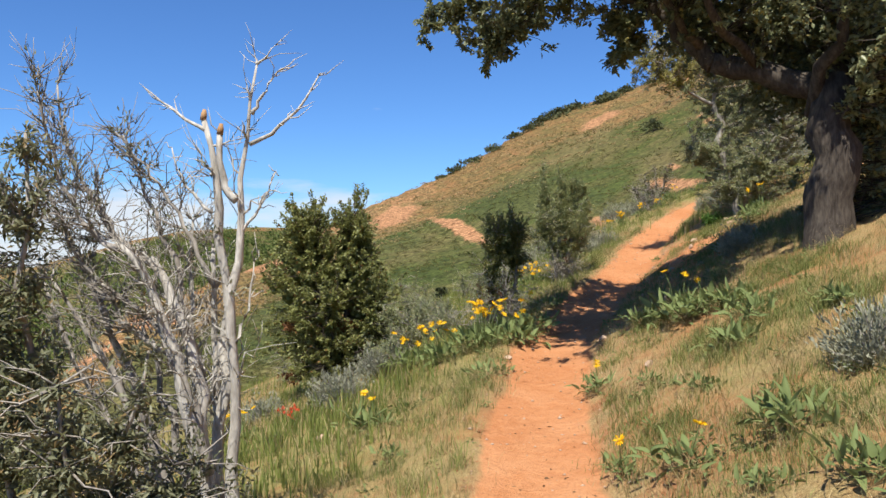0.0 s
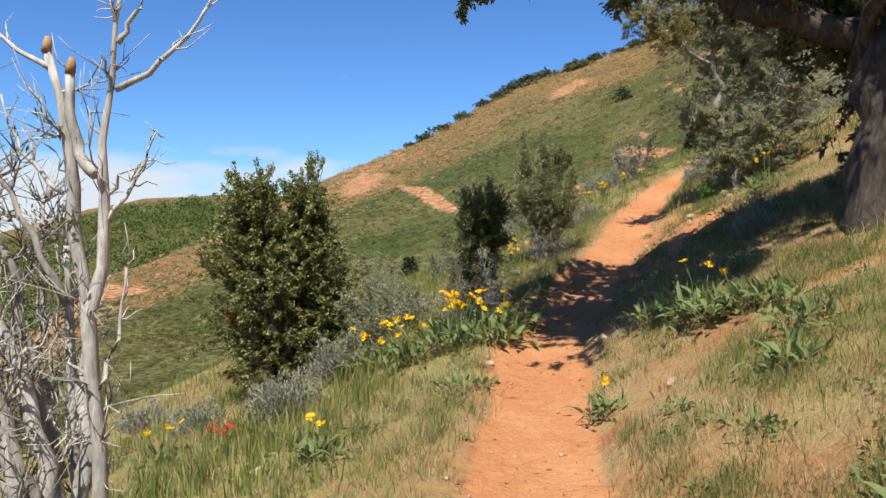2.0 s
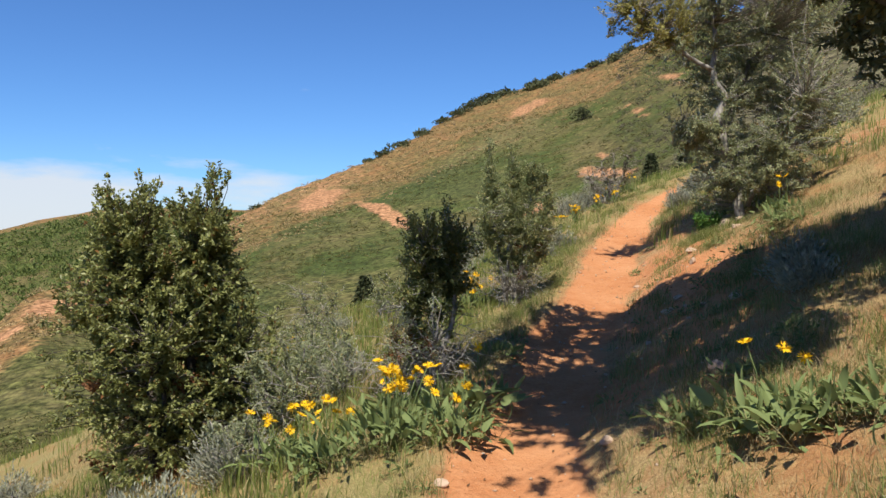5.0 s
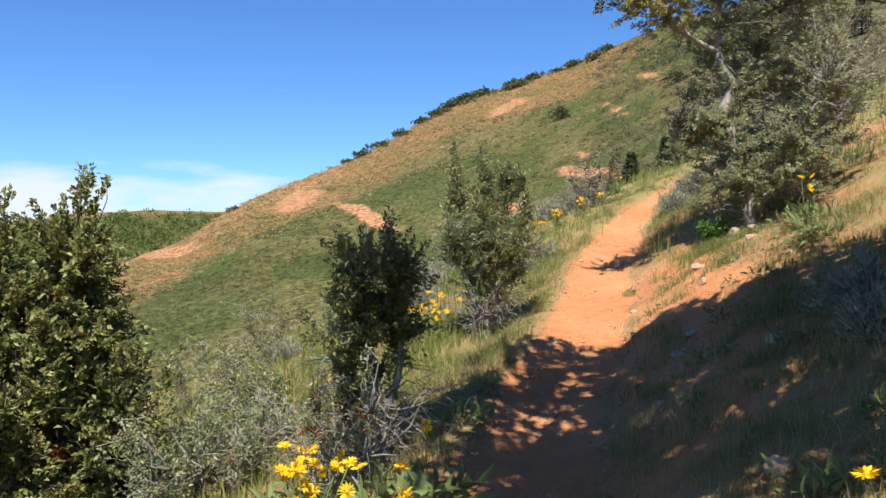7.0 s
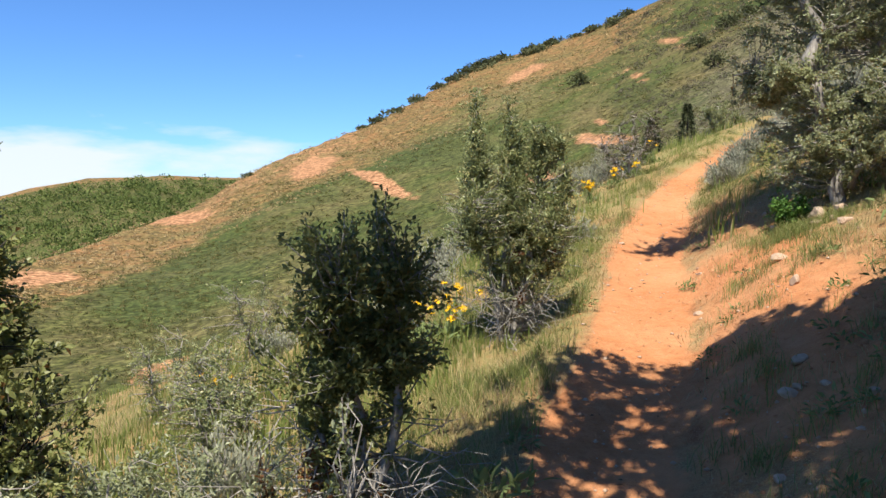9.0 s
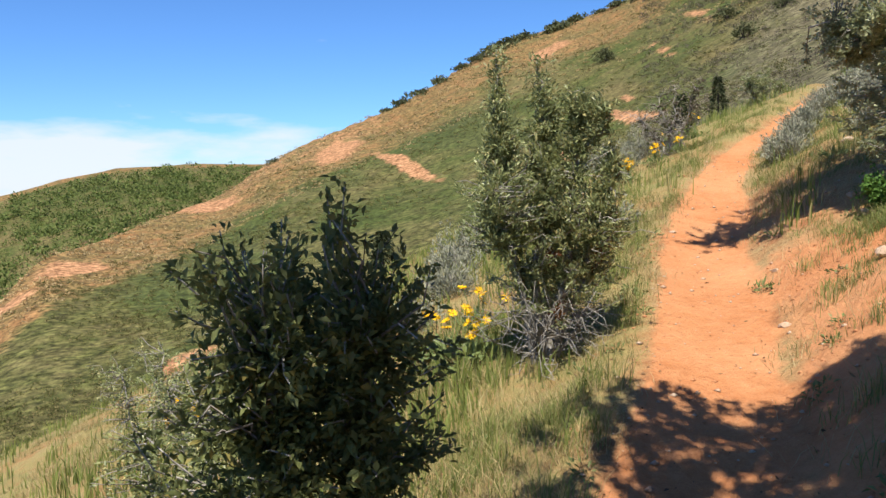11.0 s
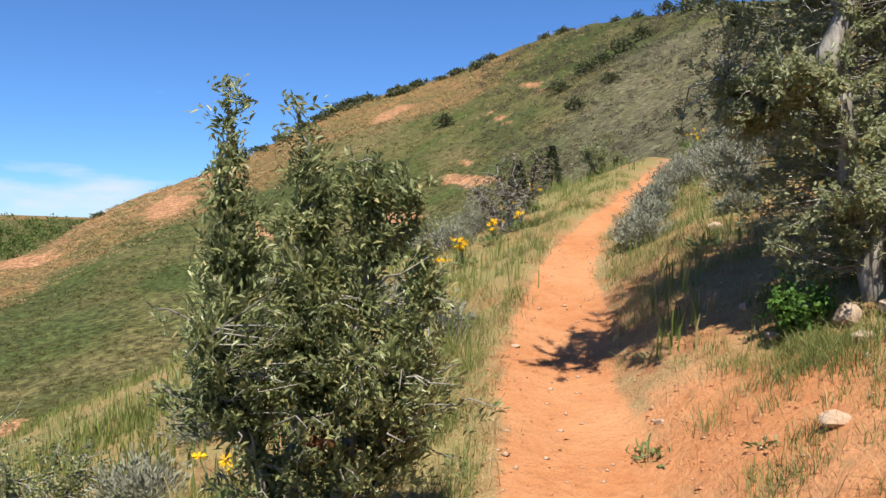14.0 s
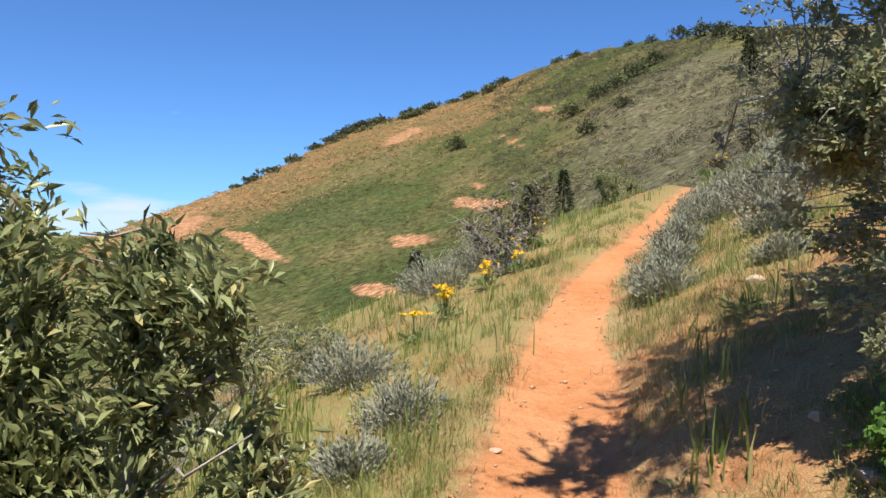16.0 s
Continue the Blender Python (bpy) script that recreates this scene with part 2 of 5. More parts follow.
def crest_far(az):
    return soft(az, [-60, -35, -27, -17, -10, 0, 6, 15, 25, 35, 60], [70, 90, 120, 190, 250, 300, 370, 350, 290, 220, 150], 3)


def foot_far(az):
    return soft(az, [-60, 0, 12, 20, 35, 60], [48, 58, 56, 46, 34, 30], 3)


def foot_z(az):
    return soft(az, [-60, -20, 0, 8, 14, 20, 28, 35, 60], [-15, -14, -10, -6, -2, 1, 5, 8, 14], 3)


def step(a, b, v):
    s = np.clip((v - a) / (b - a), 0, 1)
    return s * s * (3 - 2 * s)


def wave(x, y, s, k=0.0):
    """Cheap rolling unevenness of about the length s."""
    return (np.sin(x / s + 1.3 * np.sin(y / s * 0.7 + k) + k) + np.sin(y / s * 1.1 + 1.7 * np.sin(x / s * 0.6 - k) + 2 * k)
            + 0.5 * np.sin((x + y) / s * 2.3 + k) + 0.5 * np.sin((x - y) / s * 1.9 - k)) / 3


def polar(x, y):
    dx, dy = x - HUB[0], y - HUB[1]
    return np.degrees(np.arctan2(dx, dy)), np.hypot(dx, dy)


def rise(x, y):
    """How far up the facing hillside a place is: 0 at its foot, 1 on its crest."""
    az, d = polar(x, y)
    a = np.clip(az, -60, 60)
    return (d - foot_far(a)) / (crest_far(a) - foot_far(a))


def height(x, y):
    x, y = np.asarray(x, float), np.asarray(y, float)
    # the bench that the trail is cut into
    u = x - trail_x(y)
    r, l = np.maximum(u - 0.34, 0), np.maximum(-u - 0.42, 0)
    near = trail_z(y) + 0.45 * r + 0.13 * (1 - np.exp(-r / 0.4)) - 0.33 * l - 0.12 * np.maximum(l - 2, 0) + 0.03 * np.exp(-((u + 0.55) / 0.2) ** 2)
    edge = step(0.25, 0.8, np.abs(u))
    near = near + edge * (0.05 * wave(x, y, 0.45) + 0.025 * wave(x, y, 0.16, 2.0) + 0.016 * wave(x, y, 0.055, 4.0)) + (1 - edge) * (0.012 * wave(x, y, 0.3, 1.0) + 0.005 * wave(x, y, 0.06, 3.0) - 0.03 * np.exp(-(u / 0.22) ** 2))
    # the hillside across the ravine
    az, d = polar(x, y)
    a = np.clip(az, -60, 60)
    d0, d1, z0 = foot_far(a), crest_far(a), foot_z(a)
    z1 = 1.9 + d1 * np.tan(np.radians(crest_angle(a)))
    s = (d - d0) / (d1 - d0)
    face = z0 + (z1 - z0) * np.where(s < 1, np.maximum(s, 0) ** 1.35, 1.0) - np.maximum(d - d1, 0) * 0.28 - np.maximum(d0 - d, 0) * 0.05
    face = face + (0.006 * np.minimum(d, d1)) * wave(x, y, 16.0, 0.6) * np.clip(s * 3, 0, 1) * np.clip((1.02 - s) * 4, 0, 1)
    # the wooded ridge behind, and the plain beyond
    back = 1.9 + 620 * np.tan(np.radians(soft(a, [-60, -32, -27, -25, -21, -17, -10, 0, 60], [-6, -2, -0.8, -0.2, 0.9, 1.3, 1.35, 1.2, 1], 1.5)))
    ridge = back - np.abs(d - 620) * np.where(d < 620, 0.16, 0.3)
    face = np.maximum(face, np.maximum(ridge, -60.0))
    behind = step(75, 120, np.abs(az))
    face = face * (1 - behind) + behind * np.where(x > 0, near, np.maximum(near, -40))
    w = step(20, 46, d)
    return near * (1 - w) + face * w


# ---- mesh helpers ----
rng = np.random.default_rng(7)


def mesh_of(name, verts, tris=None, quads=None, smooth=False):
    """A mesh from arrays of places, triangles and four-sided faces."""
    verts = np.asarray(verts, np.float32)
    tris = np.zeros((0, 3), np.int32) if tris is None else np.asarray(tris, np.int32).reshape(-1, 3)
    quads = np.zeros((0, 4), np.int32) if quads is None else np.asarray(quads, np.int32).reshape(-1, 4)
    me = bpy.data.meshes.new(name)
    me.vertices.add(len(verts))
    me.vertices.foreach_set("co", verts.ravel())
    me.loops.add(tris.size + quads.size)
    me.loops.foreach_set("vertex_index", np.r_[tris.ravel(), quads.ravel()].astype(np.int32))
    me.polygons.add(len(tris) + len(quads))
    me.polygons.foreach_set("loop_start", np.r_[np.arange(len(tris)) * 3, tris.size + np.arange(len(quads)) * 4].astype(np.int32))
    me.update(calc_edges=True)
    if smooth:
        me.polygons.foreach_set("use_smooth", np.ones(len(me.polygons), bool))
    return me


def part(name, me, mat, parent=None, label=""):
    ob = new(name, me)
    me.materials.append(mat)
    if parent is not None:
        ob.parent = parent
    return tagged(ob, label)


class Build:
    """Collects tubes and leaves into one mesh."""

    def __init__(self):
        self.v, self.t, self.q, self.n = [], [], [], 0

    def put(self, v, t=None, q=None):
        self.v.append(np.asarray(v, float).reshape(-1, 3))
        if t is not None:
            self.t.append(np.asarray(t).reshape(-1, 3) + self.n)
        if q is not None:
            self.q.append(np.asarray(q).reshape(-1, 4) + self.n)
        self.n += len(self.v[-1])

    def tube(self, pts, radii, sides=6):
        pts = np.asarray(pts, float)
        way = np.gradient(pts, axis=0)
        way /= np.linalg.norm(way, axis=1)[:, None] + 1e-9
        ref = np.where(np.abs(way[:, 2:3]) > 0.9, np.array([[1.0, 0, 0]]), np.array([[0, 0, 1.0]]))
        a = np.cross(way, ref)
        a /= np.linalg.norm(a, axis=1)[:, None]
        b = np.cross(way, a)
        ang = np.linspace(0, 2 * np.pi, sides, endpoint=False)
        radii = np.broadcast_to(np.asarray(radii, float), len(pts))
        ring = pts[:, None] + radii[:, None, None] * (np.cos(ang)[None, :, None] * a[:, None] + np.sin(ang)[None, :, None] * b[:, None])
        i, j = np.meshgrid(np.arange(len(pts) - 1), np.arange(sides), indexing="ij")
        k = (j + 1) % sides
        quads = np.stack([i * sides + j, i * sides + k, (i + 1) * sides + k, (i + 1) * sides + j], -1)
        m = len(pts) * sides
        caps = [[m, (j + 1) % sides, j] for j in range(sides)] + [[m + 1, m - sides + j, m - sides + (j + 1) % sides] for j in range(sides)]
        self.put(np.r_[ring.reshape(-1, 3), pts[:1], pts[-1:]], caps, quads)

    def leaves(self, at, way, long, wide, fold=0.25, droop=0.0):
        """One folded leaf for each place, growing along way."""
        at, way = np.asarray(at, float), np.asarray(way, float)
        m = len(at)
        way = way / (np.linalg.norm(way, axis=1)[:, None] + 1e-9)
        up = rng.normal(size=(m, 3)) + (0, 0, 1.2)
        side = np.cross(way, up)
        side /= np.linalg.norm(side, axis=1)[:, None] + 1e-9
        nor = np.cross(side, way)
        long, wide = (np.broadcast_to(np.asarray(v, float), m)[:, None] for v in (long, wide))
        mid = at + way * long * 0.5 + nor * wide * fold
        tip = at + way * long + np.array([0, 0, -1.0]) * long * droop
        v = np.stack([at, mid - side * wide * 0.5, tip, mid + side * wide * 0.5], 1).reshape(-1, 3)
        o = np.arange(m)[:, None] * 4
        self.put(v, np.concatenate([o + [0, 2, 1], o + [0, 3, 2]]))

    def mesh(self, name, smooth=False):
        cat = lambda l: np.concatenate(l) if l else None  # noqa: E731
        return mesh_of(name, np.concatenate(self.v), cat(self.t), cat(self.q), smooth)


def bend(a, b, steps=5, sag=0.06, lift=0.0):
    """A crooked line from a to b."""
    a, b = np.asarray(a, float), np.asarray(b, float)
    s = np.linspace(0, 1, steps)[:, None]
    long = np.linalg.norm(b - a)
    kink = rng.normal(size=(steps, 3)) * long * sag
    return a + (b - a) * s + kink * np.sin(s * np.pi) + np.array([0, 0, 1.0]) * lift * long * np.sin(s * np.pi)


def ground_at(x, y, dz=0.0):
    return np.array([x, y, float(height(x, y)) + dz])


def empty_at(name, x, y, dz=0.0):
    e = new(name)
    e.empty_display_size = 0.1
    e.location = ground_at(x, y, dz)
    return e


def woody(name, x, y, limbs, lobes, leaf, bark, label, category, leaf_long=0.045, leaf_wide=0.018, per=18, bare=0, trunk_name="trunk", group="", twig=0.16, hollow=0.35, extra=None, limb_leaf=1.0, gather=0.75, skirt=0, within=None, loose=0.75, up=0.0):
    """A tree or bush. limbs: (start, end, thick, thin) in metres from its foot; lobes: (centre, radii, tufts) of the crown."""
    thing = tagged(empty_at(name, x, y), label, category, group)
    wood, nodes = Build(), []
    for a, b, r0, r1 in limbs:
        line = bend(a, b, 9, 0.03)
        wood.tube(line, np.linspace(r0, r1, 9), 8)
        for s in range(2, 9):
            nodes.append(line[s])
    nodes = np.array(nodes)
    tuft_at, tuft_way = [], []
    for c, r, count in lobes:
        c, r = np.array(c), np.array(r)
        d = rng.normal(size=(count, 3))
        d /= np.linalg.norm(d, axis=1)[:, None]
        d *= (hollow + (1 - hollow) * rng.random(count) ** 0.6)[:, None]
        lump = 1 + 0.28 * np.sin(d[:, :1] * 5.3 + c[0] * 3) * np.sin(d[:, 1:2] * 4.7 + 1) + 0.22 * np.sin(d[:, 2:] * 7.1 + d[:, :1] * 4)
        ends = c + d * r * lump
        lead = np.repeat(ends[:: 7], 7, 0)[: len(ends)]
        ends = np.where(rng.random((len(ends), 1)) < gather, lead + rng.normal(size=ends.shape) * r.mean() * 0.2, ends)
        ends = ends[ends[:, 2] > 0.03]
        if within:
            ends = ends[within(ends)]
        near = np.argmin(((ends[:, None] - nodes[None]) ** 2).sum(-1) + 0.5 * np.maximum(0, nodes[None, :, 2] - ends[:, None, 2]), 1)
        for e, k in zip(ends, near):
            gap = np.linalg.norm(e - nodes[k])
            if gap > twig * 1.1:
                wood.tube(bend(nodes[k], e, 4, 0.09), np.linspace(min(0.008, 0.003 + gap * 0.005), 0.0018, 4), 3)
            tuft_at.append(e)
            tuft_way.append(d[len(tuft_way) % len(d)] * 0.5 + (e - nodes[k]) / (gap + 1e-6) + (0, 0, 0.25))
    for a, b, r0, r1 in limbs:
        if r1 < 0.03:
            for s in np.linspace(0.35, 1.0, int(4 + 22 * np.linalg.norm(np.subtract(b, a)) * limb_leaf)):
                c = np.asarray(a) + (np.asarray(b) - a) * s
                d = rng.normal(size=3) + (0, 0, 0.6)
                k = nodes[np.argmin(((nodes - c) ** 2).sum(-1))]
                tuft_at.append(k + d * 0.03 + (c - k) * 0.6)
                tuft_way.append(d)
    low = nodes[nodes[:, 2] < nodes[:, 2].max() * 0.6]
    for _ in range(bare):
        k = low[rng.integers(len(low))]
        w = rng.normal(size=3) * (1, 1, 0.5)
        wood.tube(bend(k, k + w / np.linalg.norm(w) * rng.uniform(0.1, 0.32), 4, 0.12), np.linspace(0.006, 0.0015, 4), 3)
    for _ in range(skirt):
        a = rng.uniform(0, 2 * np.pi)
        out = np.array([np.cos(a), np.sin(a), 0]) * rng.uniform(0.14, 0.36)
        line = bend(out * 0.1 + (0, 0, rng.uniform(0, 0.2)), out + (0, 0, rng.uniform(0.05, 0.5)), 6, 0.09)
        wood.tube(line, np.linspace(0.006, 0.0015, 6), 4)
        for _ in range(3):
            k = line[rng.integers(2, 6)]
            wood.tube(bend(k, k + (out * 0.5 + rng.normal(size=3) * 0.12), 4, 0.1), [0.003, 0.0025, 0.002, 0.001], 3)
    part(trunk_name, wood.mesh(trunk_name, True), bark, thing)
    tuft_at, tuft_way = np.array(tuft_at), np.array(tuft_way)
    tuft_way /= np.linalg.norm(tuft_way, axis=1)[:, None]
    crowns = [(leaf, np.ones(len(tuft_at), bool), "crown", "")]
    if extra:
        crowns = []
        left = np.ones(len(tuft_at), bool)
        for mat, test, word in extra:
            hit = left & test(tuft_at)
            left &= ~hit
            crowns.append((mat, hit, "leaf_spray", word))
        crowns.append((leaf, left, "crown", ""))
    for mat, pick, title, word in crowns:
        if not pick.any():
            continue
        at = np.repeat(tuft_at[pick], per, 0)
        way = np.repeat(tuft_way[pick], per, 0)
        back = rng.random((len(at), 1))
        at = at - way * back * twig + rng.normal(size=at.shape) * 0.012
        way = way + rng.normal(size=at.shape) * loose + (0, 0, up)
        b = Build()
        size = rng.uniform(0.65, 1.25, len(at))
        b.leaves(at, way, leaf_long * size, leaf_wide * size, 0.3, 0.1)
        tagged(part(title, b.mesh(title), mat, thing, word), kind="stuff" if title == "leaf_spray" else "")
    return thing


# ---- the ground, one sheet ----
def spaced(a, b, fine, grow_lo, grow_hi, reach):
    mid = list(np.arange(a, b, fine))
    hi, s = [mid[-1]], fine
    while hi[-1] < reach:
        s *= grow_hi
        hi.append(hi[-1] + s)
    lo, s = [mid[0]], fine
    while lo[-1] > -reach:
        s *= grow_lo
        lo.append(lo[-1] - s)
    return np.array(lo[:0:-1] + mid + hi[1:])


SCARS = [  # middle, half the length, half the depth: bare red earth on the hillside
    (48.7, 308.6, 6.7, -2.0, 2.0, 12.8), (56.9, 196.6, 3.1, 21.3, 1.7, 5.9), (73.2, 220.1, 2.1, 19.8, 1.9, 5.6), (34.4, 139.6, 0.9, -14.8, 1.7, 6.8), (39.5, 161.0, 0.5, 7.4, 1.3, 5.2), (22.4, 133.9, 2.0, -6.3, 1.0, 6.3), (13.9, 105.5, 2.4, -9.0, 0.8, 4.0),
    (-20.8, 233.5, 6.9, 7.2, -1.8, 19.6), (-2.2, 182.0, 7.5, -31.0, 0.9, 4.6), (-46.5, 200.0, 6.0, 2.0, -2.5, 10.0), (-49.3, 128.5, 3.6, 4.0, -2.7, 6.8), (-50.5, 109.0, 4.0, 2.0, -1.5, 5.0), (-17.6, 75.5, 2.6, 0.7, -1.2, 5.0),
]
GLADES = [(7.4, 212.7, 15.5, -30.2, 1.0, 34.0), (48.4, 167.3, 1.5, -19.5, 4.2, 14.3), (-30.2, 129.7, 10.0, 3.7, -10.3, 41.6), (-19.6, 187.1, 9.4, -8.0, -1.7, 16.1), (22.0, 165.0, 6.0, -16.0, 1.5, 14.0)]  # lush green patches


def inside(patch, x, y):
    """0 at a patch's middle, 1 on its rim."""
    cx, cy, lx, ly, dx, dy = patch
    det = lx * dy - ly * dx
    return np.hypot(((x - cx) * dy - (y - cy) * dx) / det, ((y - cy) * lx - (x - cx) * ly) / det)


gx, gy = spaced(-2.4, 9.6, 0.1, 1.05, 1.05, 2600), spaced(0.5, 20.5, 0.1, 1.09, 1.026, 2600)
X, Y = np.meshgrid(gx, gy)
x, y = X.ravel(), Y.ravel()
z = height(x, y)
i, j = np.meshgrid(np.arange(len(gy) - 1), np.arange(len(gx) - 1), indexing="ij")
o = (i * len(gx) + j).ravel()
me = mesh_of("ground", np.stack([x, y, z], 1), None, np.stack([o, o + 1, o + len(gx) + 1, o + len(gx)], 1), True)
az, far = polar(x, y)
up = rise(x, y)
u = x - trail_x(y)
half = trail_half(y)
trail = step(half * 1.5, half * 0.65, np.abs(u + 0.06 * wave(x, y, 0.4, 3))) * step(40, 26, far)
# raw cut soil on the uphill bank
cut = step(0.2, 0.5, u) * step(2.2, 0.9, u) * step(7.2, 8.8, y) * step(15.5, 13, y)
trail = np.maximum(trail, 0.8 * cut * (0.75 + 0.4 * wave(x, y, 0.35)))
bare = np.zeros(len(x))
for patch in SCARS:
    e = inside(patch, x, y) + 0.3 * wave(x, y, 1.7, patch[0]) + 0.2 * wave(x, y, 7.0, patch[1])
    bare = np.maximum(bare, step(1.45, 0.55, e))
lush = np.zeros(len(x))
for patch in GLADES:
    lush = np.maximum(lush, step(1.25, 0.7, inside(patch, x, y) + 0.3 * wave(x, y, 6.0, patch[0]) + 0.2 * wave(x, y, 2.2, patch[1])))
bare = np.maximum(bare, 0.5 * step(0.72, 0.9, up) * step(1.2, 1.0, up) * step(-15, -12, az) * step(-1, -3, az))
dry = step(0.52, 0.74, up - 0.004 * az + 0.05 * wave(x, y, 9, 1)) * step(24, 12, az) * step(1.5, 1.0, up)
dry = np.maximum(dry, 0.75 * step(0.72, 0.92, up) * (up < 1.3) * step(0, -6, az))
dry = np.maximum(dry, step(588, 606, far) * step(660, 630, far) * (np.abs(az + 20) < 16))
grey = step(15, 24, az - 12 * (up - 0.3)) * step(0.95, 0.6, up)
wide = step(16, 40, far)
turf = np.clip(step(-half - 0.04, -half - 0.2, u) * (0.75 + 0.5 * wave(x, y, 0.7, 4)) + (0.55 + 0.4 * step(14.8, 16.5, y)) * step(half + 0.16 - 0.12 * step(15, 18, y), half + 0.86 - step(15, 19, y) * 0.6, u) * (1 - cut) * (0.5 + 0.9 * wave(x, y, 0.55, 5)), 0, 1)
for title, values in (("trail", trail), ("bare", bare), ("dry", dry), ("grey", grey), ("wide", wide), ("turf", turf), ("lush", lush)):
    me.attributes.new(title, "FLOAT", "POINT").data.foreach_set("value", np.clip(values, 0, 1).astype(np.float32))
ground = part("ground", me, GROUND)
tagged(ground, "sloping hillside of orange dirt, dry grass and scrub", "ground", "", "structure")

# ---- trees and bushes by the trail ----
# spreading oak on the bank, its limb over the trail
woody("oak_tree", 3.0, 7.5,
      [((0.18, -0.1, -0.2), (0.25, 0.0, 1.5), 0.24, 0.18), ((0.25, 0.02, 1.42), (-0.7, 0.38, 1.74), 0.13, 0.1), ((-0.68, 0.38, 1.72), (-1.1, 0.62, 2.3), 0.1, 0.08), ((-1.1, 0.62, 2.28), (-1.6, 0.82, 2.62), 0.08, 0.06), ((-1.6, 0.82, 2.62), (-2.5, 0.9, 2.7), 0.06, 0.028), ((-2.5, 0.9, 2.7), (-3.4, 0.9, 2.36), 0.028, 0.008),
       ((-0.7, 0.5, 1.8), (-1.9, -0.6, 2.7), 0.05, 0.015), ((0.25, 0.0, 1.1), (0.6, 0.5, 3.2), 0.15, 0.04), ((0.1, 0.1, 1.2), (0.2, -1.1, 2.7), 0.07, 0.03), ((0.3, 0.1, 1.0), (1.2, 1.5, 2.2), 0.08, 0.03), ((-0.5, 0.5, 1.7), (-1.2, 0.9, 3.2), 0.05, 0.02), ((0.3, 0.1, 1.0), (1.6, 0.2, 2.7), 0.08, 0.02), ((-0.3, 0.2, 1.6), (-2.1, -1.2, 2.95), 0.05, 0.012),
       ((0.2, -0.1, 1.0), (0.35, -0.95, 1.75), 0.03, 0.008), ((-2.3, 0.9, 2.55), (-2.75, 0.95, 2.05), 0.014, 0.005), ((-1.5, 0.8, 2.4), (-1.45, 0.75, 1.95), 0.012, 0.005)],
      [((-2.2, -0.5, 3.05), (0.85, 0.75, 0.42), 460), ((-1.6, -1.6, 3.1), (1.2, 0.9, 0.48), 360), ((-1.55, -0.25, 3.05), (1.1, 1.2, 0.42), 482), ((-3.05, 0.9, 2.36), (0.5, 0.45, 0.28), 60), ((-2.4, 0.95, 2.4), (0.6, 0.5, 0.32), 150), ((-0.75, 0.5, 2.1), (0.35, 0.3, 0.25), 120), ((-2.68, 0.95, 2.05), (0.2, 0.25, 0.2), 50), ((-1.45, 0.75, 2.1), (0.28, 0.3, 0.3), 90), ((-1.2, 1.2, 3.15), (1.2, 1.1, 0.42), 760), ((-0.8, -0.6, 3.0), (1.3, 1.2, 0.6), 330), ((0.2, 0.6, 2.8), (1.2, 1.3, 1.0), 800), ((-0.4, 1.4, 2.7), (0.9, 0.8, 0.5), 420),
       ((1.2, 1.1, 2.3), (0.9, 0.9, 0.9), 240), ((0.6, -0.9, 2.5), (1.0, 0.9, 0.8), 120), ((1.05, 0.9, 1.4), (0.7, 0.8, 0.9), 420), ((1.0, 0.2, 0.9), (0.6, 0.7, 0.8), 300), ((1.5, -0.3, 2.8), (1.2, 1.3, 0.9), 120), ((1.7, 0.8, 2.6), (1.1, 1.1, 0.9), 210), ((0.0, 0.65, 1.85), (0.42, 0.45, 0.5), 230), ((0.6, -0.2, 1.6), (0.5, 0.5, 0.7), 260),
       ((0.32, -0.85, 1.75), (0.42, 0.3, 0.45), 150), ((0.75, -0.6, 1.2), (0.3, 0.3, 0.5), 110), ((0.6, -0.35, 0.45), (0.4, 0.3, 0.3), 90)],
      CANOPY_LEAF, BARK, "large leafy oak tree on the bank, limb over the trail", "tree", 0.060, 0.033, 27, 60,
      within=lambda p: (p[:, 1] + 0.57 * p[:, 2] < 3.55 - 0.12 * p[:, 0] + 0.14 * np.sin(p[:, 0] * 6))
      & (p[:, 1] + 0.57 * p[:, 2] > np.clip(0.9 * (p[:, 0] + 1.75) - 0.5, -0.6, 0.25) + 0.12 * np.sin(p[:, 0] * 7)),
      # sunlight on the lower front is put in as a paler leaf colour
      extra=[(PALE_LEAF, lambda p: (p[:, 1] < -0.4) & (p[:, 2] < 2.25), "grey-green leaves coloured paler as if sunlit")])
